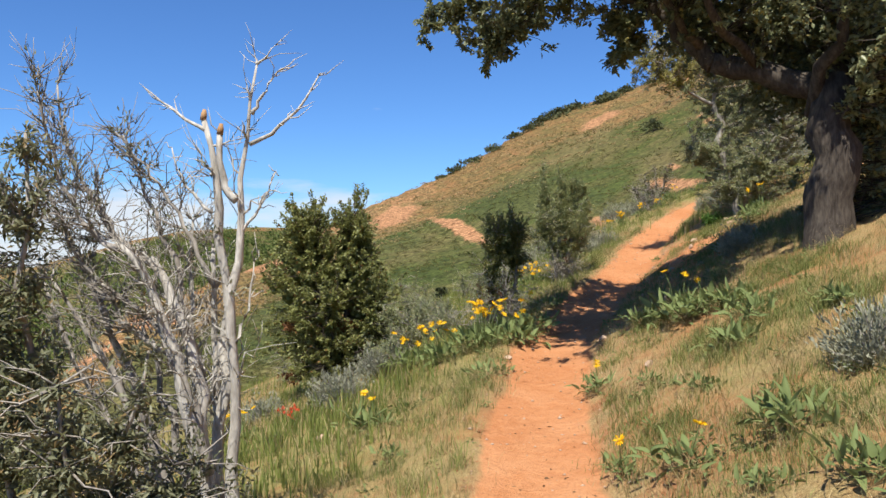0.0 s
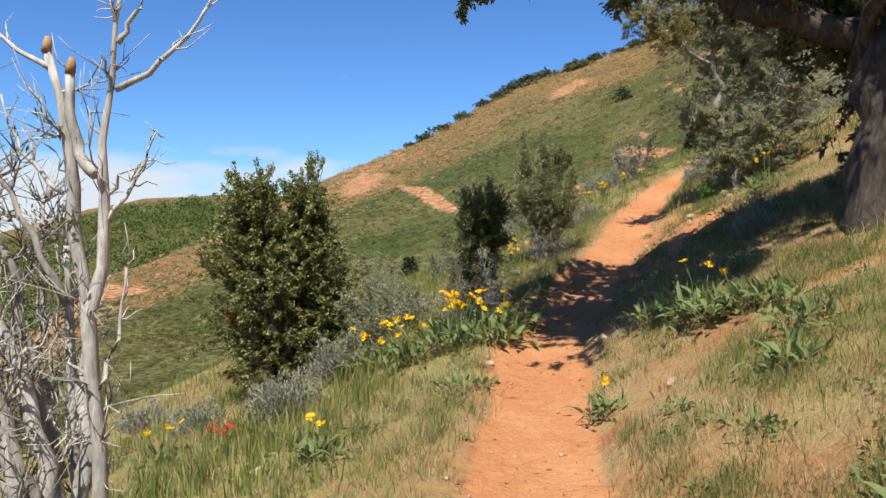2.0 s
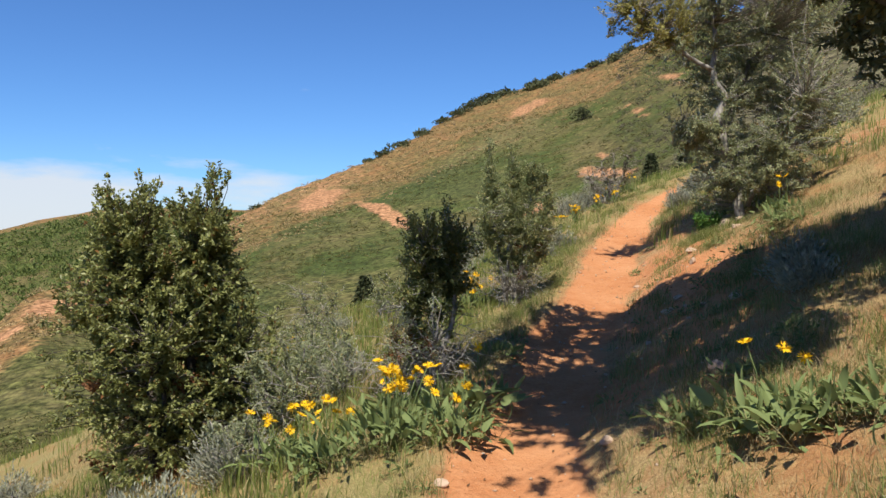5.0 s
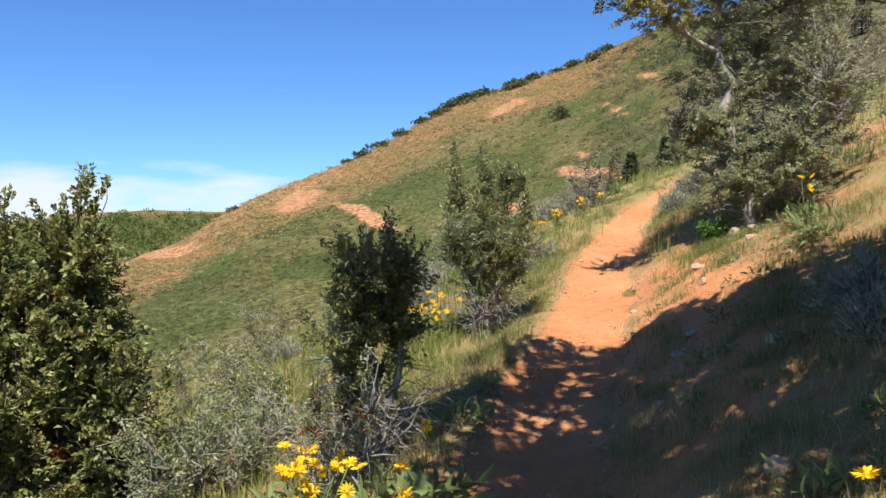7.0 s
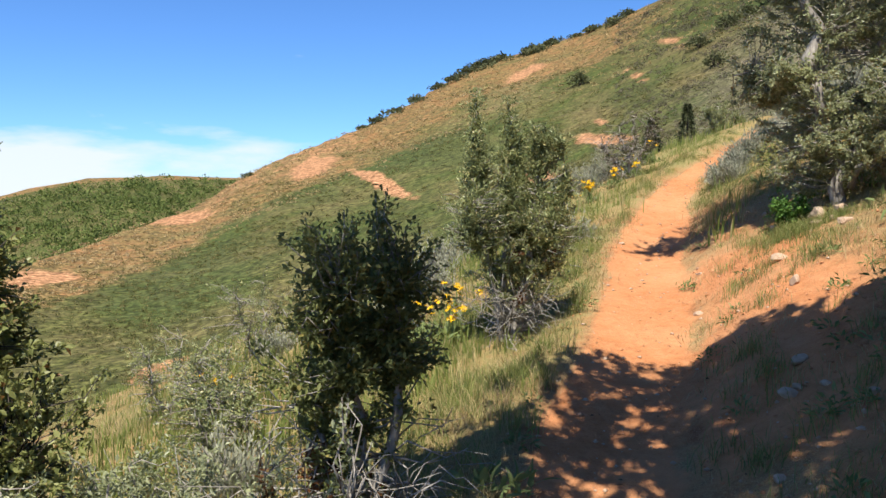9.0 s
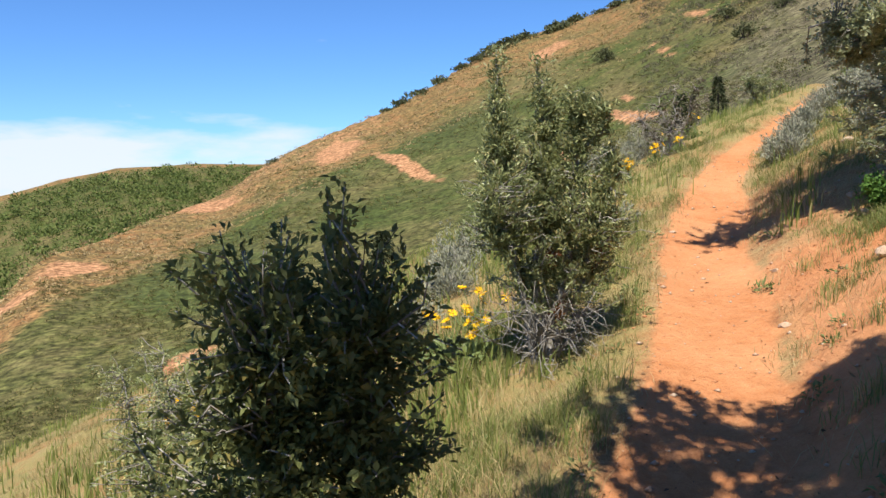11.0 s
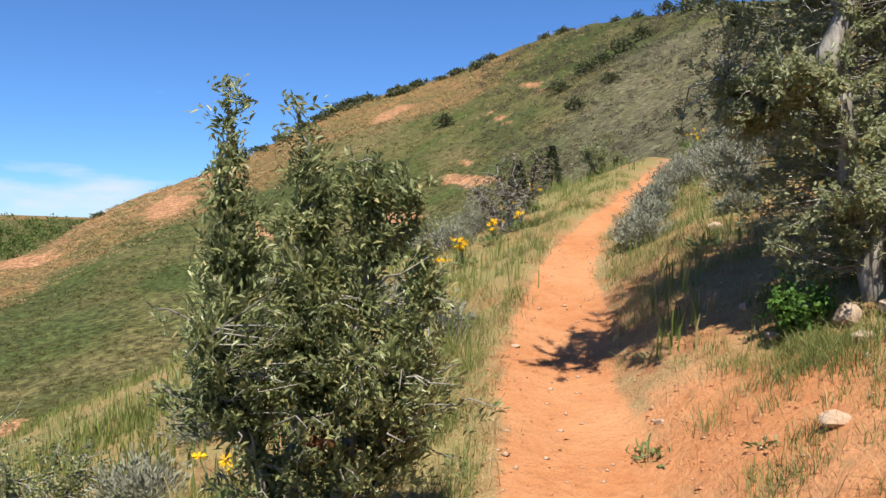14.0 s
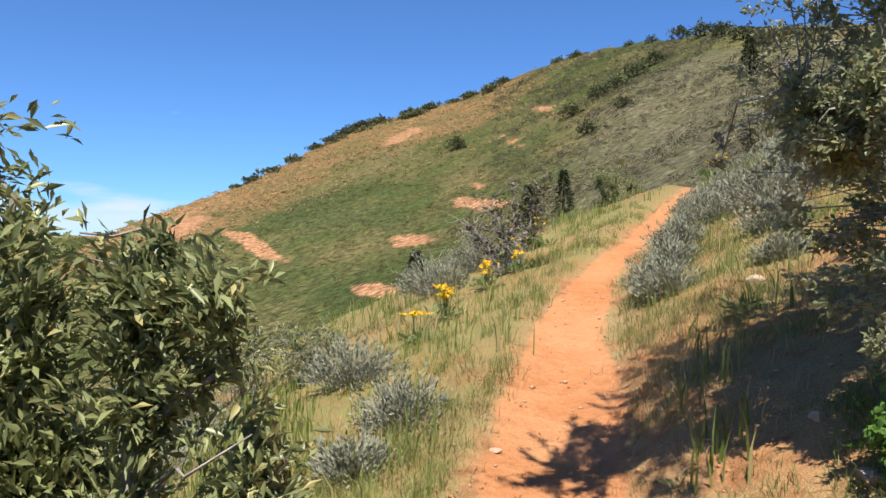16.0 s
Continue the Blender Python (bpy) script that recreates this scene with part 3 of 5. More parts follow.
# second oak further along the bank
woody("oak_tree", 4.25, 13.1,
      [((0, 0, -0.2), (-0.33, -0.08, 1.0), 0.065, 0.055), ((-0.33, -0.08, 0.95), (-0.42, 0.05, 2.6), 0.055, 0.02), ((-0.3, -0.05, 0.9), (0.5, 0.5, 2.6), 0.05, 0.025), ((-0.4, 0.0, 1.7), (-1.5, -0.1, 2.35), 0.03, 0.01), ((0.1, 0.1, 0.2), (0.8, 0.9, 1.5), 0.05, 0.02), ((-0.36, 0, 0.9), (-0.65, 0.35, 1.1), 0.02, 0.008), ((0, -0.1, 0.1), (0.4, -0.6, 1.3), 0.03, 0.01)],
      [((-0.25, 0.3, 2.4), (0.6, 0.7, 0.8), 248), ((0.5, 0.5, 2.4), (0.9, 0.9, 0.9), 313), ((-1.2, -0.1, 2.35), (0.55, 0.45, 0.42), 260), ((-0.6, -0.1, 0.98), (0.17, 0.16, 0.14), 50), ((0.15, 0.15, 1.15), (0.5, 0.4, 0.75), 150), ((-0.45, 0.1, 2.85), (0.7, 0.6, 0.5), 240), ((-0.58, 0.25, 1.0), (0.24, 0.35, 0.2), 90), ((0.35, -0.7, 2.7), (0.5, 0.35, 0.35), 120), ((-0.3, 0.05, 0.5), (0.34, 0.34, 0.42), 122), ((0.05, -0.4, 0.65), (0.4, 0.32, 0.45), 123), ((0.5, 0.8, 1.3), (0.8, 0.9, 0.9), 280), ((0.1, 0.45, 0.6), (0.5, 0.6, 0.6), 181),
       ((0.5, -0.4, 1.2), (0.45, 0.5, 0.9), 231), ((-0.15, 0.2, 1.5), (0.35, 0.4, 0.6), 99)],
      PALE_LEAF, GREY_BARK, "grey-barked oak tree on the bank with an open crown", "tree", 0.036, 0.0165, 42, 110, gather=0.88, hollow=0.5,
      extra=[(YELLOW_LEAF, lambda p: (p[:, 0] < -0.75) & (p[:, 2] > 1.95), "yellowing leaves")])
# two-headed oak on the downhill side
woody("oak_bush", -1.68, 10.1,
      [((0, 0, -0.2), (-0.25, 0, 1.75), 0.06, 0.02), ((0.05, 0, -0.2), (0.3, 0.05, 1.75), 0.06, 0.02), ((0, 0, 0.1), (-0.5, 0.2, 1.2), 0.03, 0.012), ((0, 0, 0.1), (0.6, -0.1, 1.0), 0.03, 0.012), ((0, -0.1, 0.1), (0.1, -0.5, 1.1), 0.03, 0.012)],
      [((-0.3, 0, 1.82), (0.28, 0.32, 0.5), 430), ((0.28, 0.05, 1.78), (0.29, 0.32, 0.5), 430), ((-0.32, 0, 1.4), (0.44, 0.45, 0.5), 350), ((0.32, 0, 1.35), (0.46, 0.45, 0.5), 350), ((0.02, 0, 0.95), (0.82, 0.65, 0.5), 460), ((0.12, 0, 0.65), (0.84, 0.7, 0.5), 520), ((0.2, -0.2, 0.3), (0.6, 0.5, 0.3), 130)],
      OAK_LEAF, BARK, "dense green oak bush with two rounded tops", "bush", 0.043, 0.022, 34, 35, gather=0.5, skirt=40,
      extra=[(RUST_LEAF, lambda p: (np.sin(p[:, 0] * 9) + np.sin(p[:, 2] * 8 + 1) > 1.35) & (p[:, 2] < 0.8), "rusty dead leaves")])
# dark bush at the bend
woody("oak_bush", 0.41, 9.45,
      [((0, 0, -0.15), (-0.08, 0, 1.05), 0.035, 0.012), ((0.02, 0, -0.15), (0.14, 0.03, 1.05), 0.03, 0.012), ((0, 0, 0.0), (-0.2, 0.05, 0.7), 0.02, 0.008)],
      [((0.02, 0, 1.1), (0.29, 0.28, 0.27), 270), ((0.0, 0.02, 0.84), (0.31, 0.3, 0.27), 320), ((-0.08, 0, 0.52), (0.14, 0.16, 0.2), 50)],
      SHADE_LEAF, GREY_BARK, "small dark-leaved bush with pale twigs below", "bush", 0.03, 0.0135, 34, 130, hollow=0.15, gather=0.35, skirt=40, limb_leaf=0.25,
      extra=[(RUST_LEAF, lambda p: (np.sin(p[:, 0] * 23) + np.sin(p[:, 2] * 19) > 1.2) & (p[:, 2] < 0.55), "rusty dead leaves")])
# tall upright bush at the trail's edge
woody("mahogany_bush", 1.35, 12.25,
      [((0, 0, -0.15), (-0.25, 0.02, 1.2), 0.035, 0.012), ((-0.25, 0.02, 1.2), (-0.23, 0.05, 1.75), 0.012, 0.003), ((0.02, 0, -0.15), (0.03, 0, 1.3), 0.035, 0.014), ((0.03, 0, 1.3), (-0.02, 0, 1.68), 0.012, 0.003), ((0.06, 0, -0.15), (0.2, 0, 1.2), 0.034, 0.02), ((0.2, 0, 1.2), (0.24, 0.02, 1.5), 0.02, 0.004),
       ((0, 0, 0.1), (-0.3, -0.12, 0.95), 0.02, 0.008), ((0, 0, 0.0), (0.38, -0.05, 0.95), 0.02, 0.008), ((0.38, -0.05, 0.95), (0.41, 0.0, 1.22), 0.01, 0.004), ((0.2, 0, 1.18), (0.34, -0.05, 1.28), 0.008, 0.005), ((0.34, -0.05, 1.28), (0.33, -0.06, 1.42), 0.005, 0.003)],
      [((-0.24, 0.03, 1.45), (0.085, 0.1, 0.22), 30), ((-0.24, 0.0, 1.2), (0.15, 0.17, 0.16), 60), ((0.02, 0, 1.42), (0.1, 0.12, 0.2), 34), ((0.21, 0, 1.39), (0.18, 0.17, 0.14), 84), ((0.12, 0, 1.2), (0.2, 0.2, 0.12), 80), ((-0.1, 0, 1.26), (0.18, 0.2, 0.13), 70),
       ((0.41, 0, 1.08), (0.07, 0.09, 0.16), 36), ((-0.02, 0, 1.06), (0.32, 0.28, 0.16), 160), ((-0.2, -0.05, 0.85), (0.22, 0.28, 0.22), 190), ((0.1, -0.05, 0.83), (0.34, 0.32, 0.24), 290), ((0.32, 0, 0.78), (0.15, 0.22, 0.26), 150), ((0.08, 0, 0.52), (0.28, 0.28, 0.2), 160)],
      MAHOGANY_LEAF, GREY_BARK, "tall upright evergreen bush with narrow leathery leaves", "bush", 0.037, 0.0105, 30, 70, hollow=0.1, gather=0.4, skirt=60, twig=0.15, limb_leaf=0.8, loose=0.55, up=0.35,
      extra=[(RUST_LEAF, lambda p: (np.sin(p[:, 0] * 25) + np.sin(p[:, 2] * 21 + 1) > 1.8) & (p[:, 2] < 0.9), "a few rusty dead leaves")])


def dead_tree(x, y):
    """The bleached tree, many bowed stems from one foot."""
    thing = tagged(empty_at("dead_tree", x, y), "bleached dead tree with bare forked branches", "tree")

    def arc(a, m, b, n, sag):
        a, m, b = (np.asarray(v, float) for v in (a, m, b))
        s = np.linspace(0, 1, n)[:, None]
        line = a * (1 - s) ** 2 + (4 * m - a - b) * s * (1 - s) + b * s ** 2
        return line + rng.normal(size=line.shape) * sag * np.sin(s * np.pi)

    stems = [  # foot, middle, top, thickness at both ends
        ((0, 0, -0.2), (0.0, 0, 1.25), (0.13, 0, 2.52), 0.05, 0.006), ((-0.22, 0.05, -0.2), (-0.06, 0.08, 1.2), (-0.16, 0.05, 2.26), 0.048, 0.016), ((-0.06, -0.1, -0.2), (-0.22, -0.15, 1.0), (-0.48, -0.2, 1.62), 0.05, 0.02),
        ((-0.48, -0.2, 1.6), (-0.7, -0.22, 1.8), (-0.87, -0.25, 2.41), 0.02, 0.005), ((-0.12, 0, -0.2), (-0.5, 0.02, 0.88), (-1.05, 0.05, 2.05), 0.045, 0.008), ((-0.27, -0.15, 1.1), (-0.52, -0.15, 1.28), (-0.76, -0.2, 1.68), 0.022, 0.006),
        ((-0.14, 0.05, 0.8), (-0.34, 0.1, 1.5), (-0.58, 0.1, 2.17), 0.028, 0.006), ((-0.1, 0.12, 0.2), (-0.28, 0.25, 1.0), (-0.3, 0.3, 1.75), 0.03, 0.007), ((-0.3, 0.1, 0.1), (-0.75, 0.2, 0.7), (-1.1, 0.25, 1.45), 0.03, 0.007),
        ((-0.05, -0.1, -0.2), (-0.16, -0.08, 0.95), (-0.4, -0.05, 1.55), 0.048, 0.024), ((-0.39, -0.05, 1.53), (-0.6, -0.05, 1.7), (-0.82, -0.05, 2.14), 0.024, 0.005), ((-0.1, -0.25, -0.2), (-0.38, -0.25, 0.72), (-0.8, -0.25, 1.46), 0.042, 0.008), ((-0.08, -0.15, 0.5), (-0.28, -0.15, 1.1), (-0.62, -0.15, 1.44), 0.03, 0.008),
        ((-0.42, 0.05, 1.5), (-0.77, 0.05, 1.9), (-0.91, 0.05, 2.44), 0.018, 0.005), ((-0.1, 0.03, 1.4), (-0.36, 0.05, 1.88), (-0.62, 0.05, 2.2), 0.016, 0.004), ((-0.1, 0.1, -0.2), (-0.12, 0.12, 0.8), (-0.13, 0.1, 1.6), 0.045, 0.012), ((-0.2, -0.1, -0.2), (-0.3, 0.0, 0.6), (-0.5, 0.1, 1.2), 0.035, 0.01),
    ]
    bits = Build()
    for k, (a, m, b, r0, r1) in enumerate(stems):
        w = Build()
        line = arc(a, m, b, 14, 0.015)
        w.tube(line, np.linspace(r0, r1, 14) * 0.86 * rng.uniform(0.86, 1.16, 14), 9)
        first = 3 if a[2] > 0.5 else 5
        for s in range(first, 14):
            for _ in range(2 if k > 8 else 4 if k > 1 else 3):
                if k < 2 and rng.random() < 0.45:
                    continue
                grow = line[s] - line[s - 1]
                lean = grow / np.linalg.norm(grow) * 0.75 + rng.normal(size=3) * (0.6, 0.5, 0.35) + (0, 0, 0.12)
                lean /= np.linalg.norm(lean)
                long = rng.uniform(0.08, 0.38) * (1.3 - s / 14)
                tip = line[s] + lean * long
                side = bend(line[s], tip, 6, 0.07, -0.06)
                w.tube(side, np.linspace(max(0.0045, r0 * 0.16), 0.0014, 6), 5)
                for _ in range(5):
                    st = side[rng.integers(1, 6)]
                    en = st + (lean * 0.9 + rng.normal(size=3) * 0.45) * rng.uniform(0.05, 0.16)
                    w.tube(bend(st, en, 3, 0.1), [0.003, 0.002, 0.001], 3)
                if rng.random() < (0.55 if k in (3, 4, 5, 6, 8, 10, 11, 13, 14) else 0.06):
                    c = rng.integers(6, 12)
                    bits.leaves(tip - lean * rng.random((c, 1)) * 0.08 + rng.normal(size=(c, 3)) * 0.02, rng.normal(size=(c, 3)) * 0.7 + lean, 0.034, 0.011)
        part("stem", w.mesh("stem", True), DEAD_WOOD if k in (0, 1, 2, 7, 9, 15) else GREY_BARK, thing)
    for a, m, b, r in (((0.09, 0, 2.12), (0.3, -0.03, 2.25), (0.45, -0.05, 2.45), 0.012), ((0.1, 0, 2.27), (0.16, 0, 2.36), (0.23, 0, 2.48), 0.011), ((-0.15, 0.05, 2.2), (-0.3, 0.07, 2.29), (-0.48, 0.1, 2.43), 0.011), ((0.03, 0, 1.66), (0.13, 0, 1.8), (0.22, 0, 1.98), 0.01),
                       ((-0.12, 0.06, 1.78), (-0.26, 0.08, 1.92), (-0.34, 0.1, 2.12), 0.01), ((0.01, 0, 1.12), (0.07, 0.02, 1.3), (0.1, 0.03, 1.53), 0.01), ((0.02, 0, 1.84), (-0.05, 0, 1.95), (-0.06, 0, 2.18), 0.022)):
        fork = Build()
        line = arc(a, m, b, 9, 0.006)
        fork.tube(line, np.linspace(r, r * (0.7 if r > 0.02 else 0.3), 9), 7)
        for _ in range(7):
            st = line[rng.integers(3, 9)]
            fork.tube(bend(st, st + np.subtract(b, a) * 0.2 + rng.normal(size=3) * 0.05, 4, 0.1), [0.0035, 0.003, 0.002, 0.001], 4)
        part("branch", fork.mesh("branch", True), DEAD_WOOD, thing)
    for x0, y0, z0 in ((-0.06, 0.0, 2.17), (-0.16, 0.05, 2.25)):
        snap = Build()
        snap.tube([(x0, y0, z0), (x0 + 0.005, y0, z0 + 0.03), (x0 + 0.008, y0, z0 + 0.055)], [0.017, 0.016, 0.009], 7)
        part("broken_end", snap.mesh("broken_end"), SPLIT_WOOD, thing, "fresh orange split wood")
    tagged(part("leaf_spray", bits.mesh("leaf_spray"), GREY_LEAF, thing, "a few grey-green leaves"), kind="stuff")


dead_tree(-1.18, 4.15)
woody("grey_shrub", -1.5, 3.0, [((0, 0, -0.2), (-0.14, 0.05, 2.2), 0.03, 0.006), ((0, 0, -0.2), (0.3, 0.1, 1.4), 0.024, 0.006), ((0, 0, -0.2), (-0.3, 0, 1.7), 0.022, 0.006), ((0, 0, -0.1), (0.4, 0.3, 0.9), 0.02, 0.006), ((0, 0, -0.1), (0.5, 0.5, 0.5), 0.02, 0.006), ((0, 0, -0.1), (0.1, -0.2, 1.3), 0.02, 0.006)],
      [((-0.22, 0.05, 2.05), (0.16, 0.25, 0.28), 60), ((-0.26, 0.05, 1.6), (0.2, 0.3, 0.35), 70), ((-0.2, 0.05, 1.25), (0.24, 0.35, 0.35), 120), ((0.05, 0.05, 0.9), (0.34, 0.4, 0.35), 220), ((0.25, 0.2, 0.6), (0.42, 0.4, 0.35), 320), ((0.35, 0.4, 0.35), (0.45, 0.4, 0.4), 240)],
      GREY_LEAF, GREY_BARK, "leafy grey-green shrub below the trail", "shrub", 0.04, 0.0125, 20, 160)


# ---- smaller plants ----
def sage(x, y, r, h, group="sagebrush"):
    thing = tagged(empty_at("sagebrush", x, y), "silvery grey sagebrush on the slope", "shrub", group)
    w, b = Build(), Build()
    m = int(120 + 420 * r)
    d = rng.normal(size=(m, 3)) * (1, 1, 0.9)
    d[:, 2] = np.abs(d[:, 2])
    d /= np.linalg.norm(d, axis=1)[:, None]
    ends = d * (r, r, h) * rng.uniform(0.6, 1.08, (m, 1)) * (1 + 0.25 * np.sin(d[:, :1] * 6 + x) * np.sin(d[:, 1:2] * 5 + y))
    for e in ends[: m // 4]:
        w.tube(bend((0, 0, -0.05), e, 4, 0.08), [0.008, 0.005, 0.003, 0.0015], 3)
    per = 13
    at, way = np.repeat(ends, per, 0), np.repeat(d, per, 0) + (0, 0, 0.6)
    at = at - way * rng.random((len(at), 1)) * 0.1 + rng.normal(size=at.shape) * 0.014
    b.leaves(at, way + rng.normal(size=at.shape) * 0.45, rng.uniform(0.025, 0.05, len(at)), 0.012, 0.2)
    part("woody_stem", w.mesh("woody_stem"), GREY_BARK, thing)
    part("foliage", b.mesh("foliage"), SAGE_LEAF, thing)


for sx, sy, r, h in [(-1.24, 8.1, 0.38, 0.34), (2.55, 15.6, 0.3, 0.3), (0.95, 15.0, 0.3, 0.26), (0.63, 14.15, 0.26, 0.24), (-0.7, 15.8, 0.3, 0.28), (1.05, 15.9, 0.36, 0.34), (2.2, 15.0, 0.22, 0.2), (4.9, 17.2, 0.27, 0.3), (5.25, 17.6, 0.24, 0.26), (5.6, 18.2, 0.3, 0.3), (5.9, 17.0, 0.32, 0.34), (6.5, 18.1, 0.4, 0.42), (6.9, 17.9, 0.5, 0.5), (6.3, 19.2, 0.28, 0.3),
                     (7.6, 19.0, 0.6, 0.55), (7.2, 19.6, 0.36, 0.36), (1.2, 16.9, 0.45, 0.45), (2.95, 9.1, 0.24, 0.3), (2.75, 8.6, 0.2, 0.2), (2.05, 4.2, 0.3, 0.28), (-3.9, 12.4, 0.45, 0.4), (-0.3, 10.7, 0.3, 0.35),
                     (2.4, 16.9, 0.4, 0.35), (8.6, 20.4, 0.5, 0.5), (9.8, 21.5, 0.55, 0.5), (-2.2, 9.0, 0.3, 0.3), (3.6, 19.9, 0.5, 0.45), (-0.9, 8.9, 0.35, 0.3), (8.2, 18.2, 0.5, 0.5), (4.5, 21.5, 0.5, 0.5)]:
    sage(sx, sy, r, h)
for k in range(15):
    sy = 16.2 + k * 0.62
    r = rng.uniform(0.16, 0.34)
    sage(float(trail_x(sy)) + 0.5 + r + rng.uniform(0, 1.5), sy, r, r * rng.uniform(0.8, 1.1))


def balsam_blade(lift, spread, long, wide):
    """One broad arrow-shaped leaf on its stalk, growing from the foot along x."""
    b = Build()
    root = np.array([0.07 + 0.05 * spread, 0, 0.06 + 0.14 * lift])
    way = np.array([0.4 + spread, 0, lift])
    way /= np.linalg.norm(way)
    nor = np.array([-way[2], 0, way[0]])
    side = np.array([0, 1.0, 0])
    rows = []
    for s, wd, dip in ((0, 0.5, 0), (0.18, 1, 0.02), (0.5, 0.8, 0.03), (0.8, 0.42, -0.02), (1.0, 0.03, -0.12)):
        c = root + way * long * s + nor * dip * long
        rows += [c - side * wide * wd * 0.5 + nor * wide * 0.22 * wd, c, c + side * wide * wd * 0.5 + nor * wide * 0.22 * wd]
    b.put(rows, None, [[3 * s + e, 3 * s + e + 1, 3 * s + e + 4, 3 * s + e + 3] for s in range(4) for e in range(2)])
    b.tube([(0, 0, -0.03), root * 0.6, root], 0.003, 3)
    me = b.mesh("leaf")
    me.materials.append(BALSAM_LEAF)
    return me


BALSAM_BLADES = [balsam_blade(l, sp, lo, wi) for l, sp, lo, wi in ((0.9, 0.3, 0.2, 0.055), (0.6, 0.7, 0.21, 0.085), (0.3, 0.9, 0.17, 0.05), (1.1, 0.1, 0.22, 0.05), (0.1, 1.0, 0.15, 0.046), (0.7, 0.5, 0.22, 0.09))]


def balsam(x, y, size, flowers, group="balsamroot plants"):
    thing = tagged(empty_at("balsamroot", x, y), "leafy balsamroot plant with yellow daisy flowers" if flowers else "leafy balsamroot plant with broad grey-green leaves", "plant", group)
    size *= 0.72
    for _ in range(int(135 * size + 8)):
        leaf = new("leaf", BALSAM_BLADES[rng.integers(len(BALSAM_BLADES))])
        leaf.parent = thing
        k = size * rng.uniform(0.4, 0.78)
        leaf.matrix_local = Matrix.LocRotScale((rng.normal() * 0.13 * size, rng.normal() * 0.13 * size, 0), Euler((rng.normal() * 0.45, rng.normal() * 0.45, rng.uniform(0, 6.283))), (k, k, k))
    for _ in range(flowers):
        f, p = Build(), Build()
        a, out = rng.uniform(0, 2 * np.pi), rng.uniform(0.0, 0.3) * size
        c = np.array([np.cos(a) * out, np.sin(a) * out, rng.uniform(0.3, 0.5) * size])
        f.tube(bend((c[0] * 0.3, c[1] * 0.3, 0), c, 4, 0.04), 0.003, 4)
        tilt = rng.normal(size=3) * 0.45 + (0, -0.5, 0.8)
        tilt /= np.linalg.norm(tilt)
        e1 = np.cross(tilt, (1, 0, 0.1))
        e1 /= np.linalg.norm(e1)
        e2 = np.cross(tilt, e1)
        k = np.linspace(0, 2 * np.pi, 14, endpoint=False)
        out_way = np.cos(k)[:, None] * e1 + np.sin(k)[:, None] * e2 + tilt * 0.15
        p.leaves(c + out_way * 0.006, out_way, 0.032, 0.013, 0.1)
        p.tube([c - tilt * 0.004, c + tilt * 0.008], [0.011, 0.006], 8)
        stalk = part("flower_stalk", f.mesh("flower_stalk"), BALSAM_LEAF, thing)
        part("flower", p.mesh("flower"), PETAL, stalk, "yellow daisy flower")


for bx, by, size, fl in [(-0.28, 8.35, 1.25, 9), (0.12, 8.2, 1.3, 12), (0.45, 8.12, 1.2, 7), (0.22, 8.75, 1.1, 7), (0.62, 8.6, 1.2, 1), (0.2, 6.9, 0.75, 0), (1.75, 6.85, 1.3, 2), (1.97, 6.8, 1.1, 1), (1.72, 5.45, 0.9, 0), (0.95, 6.2, 0.8, 1), (-0.78, 6.4, 1.0, 2), (1.0, 3.9, 0.9, 1),
                          (1.45, 3.75, 1.0, 0), (1.45, 3.0, 0.9, 1), (0.8, 4.3, 0.6, 1), (3.75, 11.0, 1.1, 1), (4.1, 11.8, 1.2, 2), (0.95, 12.65, 1.0, 10), (-1.0, 13.7, 1.0, 5), (1.1, 13.3, 1.0, 5), (-2.2, 7.9, 0.9, 4), (3.3, 17.95, 0.8, 15), (3.85, 18.75, 0.8, 8), (4.3, 19.2, 0.7, 4),
                          (4.6, 20.3, 1.1, 6), (1.97, 5.9, 1.0, 0), (0.95, 9.6, 0.8, 0), (1.55, 7.3, 0.9, 0), (-0.56, 8.68, 1.1, 8), (0.75, 12.9, 1.0, 4), (9.6, 24.4, 1.4, 7), (0.05, 9.0, 1.0, 3), (2.95, 17.4, 0.7, 7), (5.2, 21.3, 1.2, 5), (2.1, 6.6, 1.0, 0), (1.35, 4.9, 0.6, 0), (1.2, 5.6, 0.5, 0), (2.0, 3.4, 0.8, 0), (1.9, 7.6, 0.7, 0), (2.3, 5.2, 0.7, 0), (-0.5, 5.4, 0.6, 0), (3.2, 10.6, 0.6, 0), (2.9, 12.9, 0.5, 0), (3.4, 11.7, 0.5, 0), (1.15, 3.3, 0.6, 0), (4.6, 15.4, 0.7, 0)]:
    balsam(bx, by, size, fl)


def paintbrush(x, y):
    thing = tagged(empty_at("paintbrush_flower", x, y), "scarlet paintbrush wildflower in the grass", "flower")
    s, p = Build(), Build()
    for _ in range(9):
        c = rng.normal(size=3) * (0.05, 0.05, 0.03) + (0, 0, 0.2)
        s.tube([(0, 0, -0.02), c * (0.5, 0.5, 0.5), c], 0.0025, 3)
        w = rng.normal(size=(12, 3)) * 0.6 + (0, 0, 1)
        p.leaves(c + rng.normal(size=(12, 3)) * 0.007, w, 0.03, 0.011)
    part("woody_stem", s.mesh("woody_stem"), GREEN_GRASS, thing)
    tagged(part("flower", p.mesh("flower"), RED_PETAL, thing), kind="stuff")


paintbrush(-1.62, 7.5)


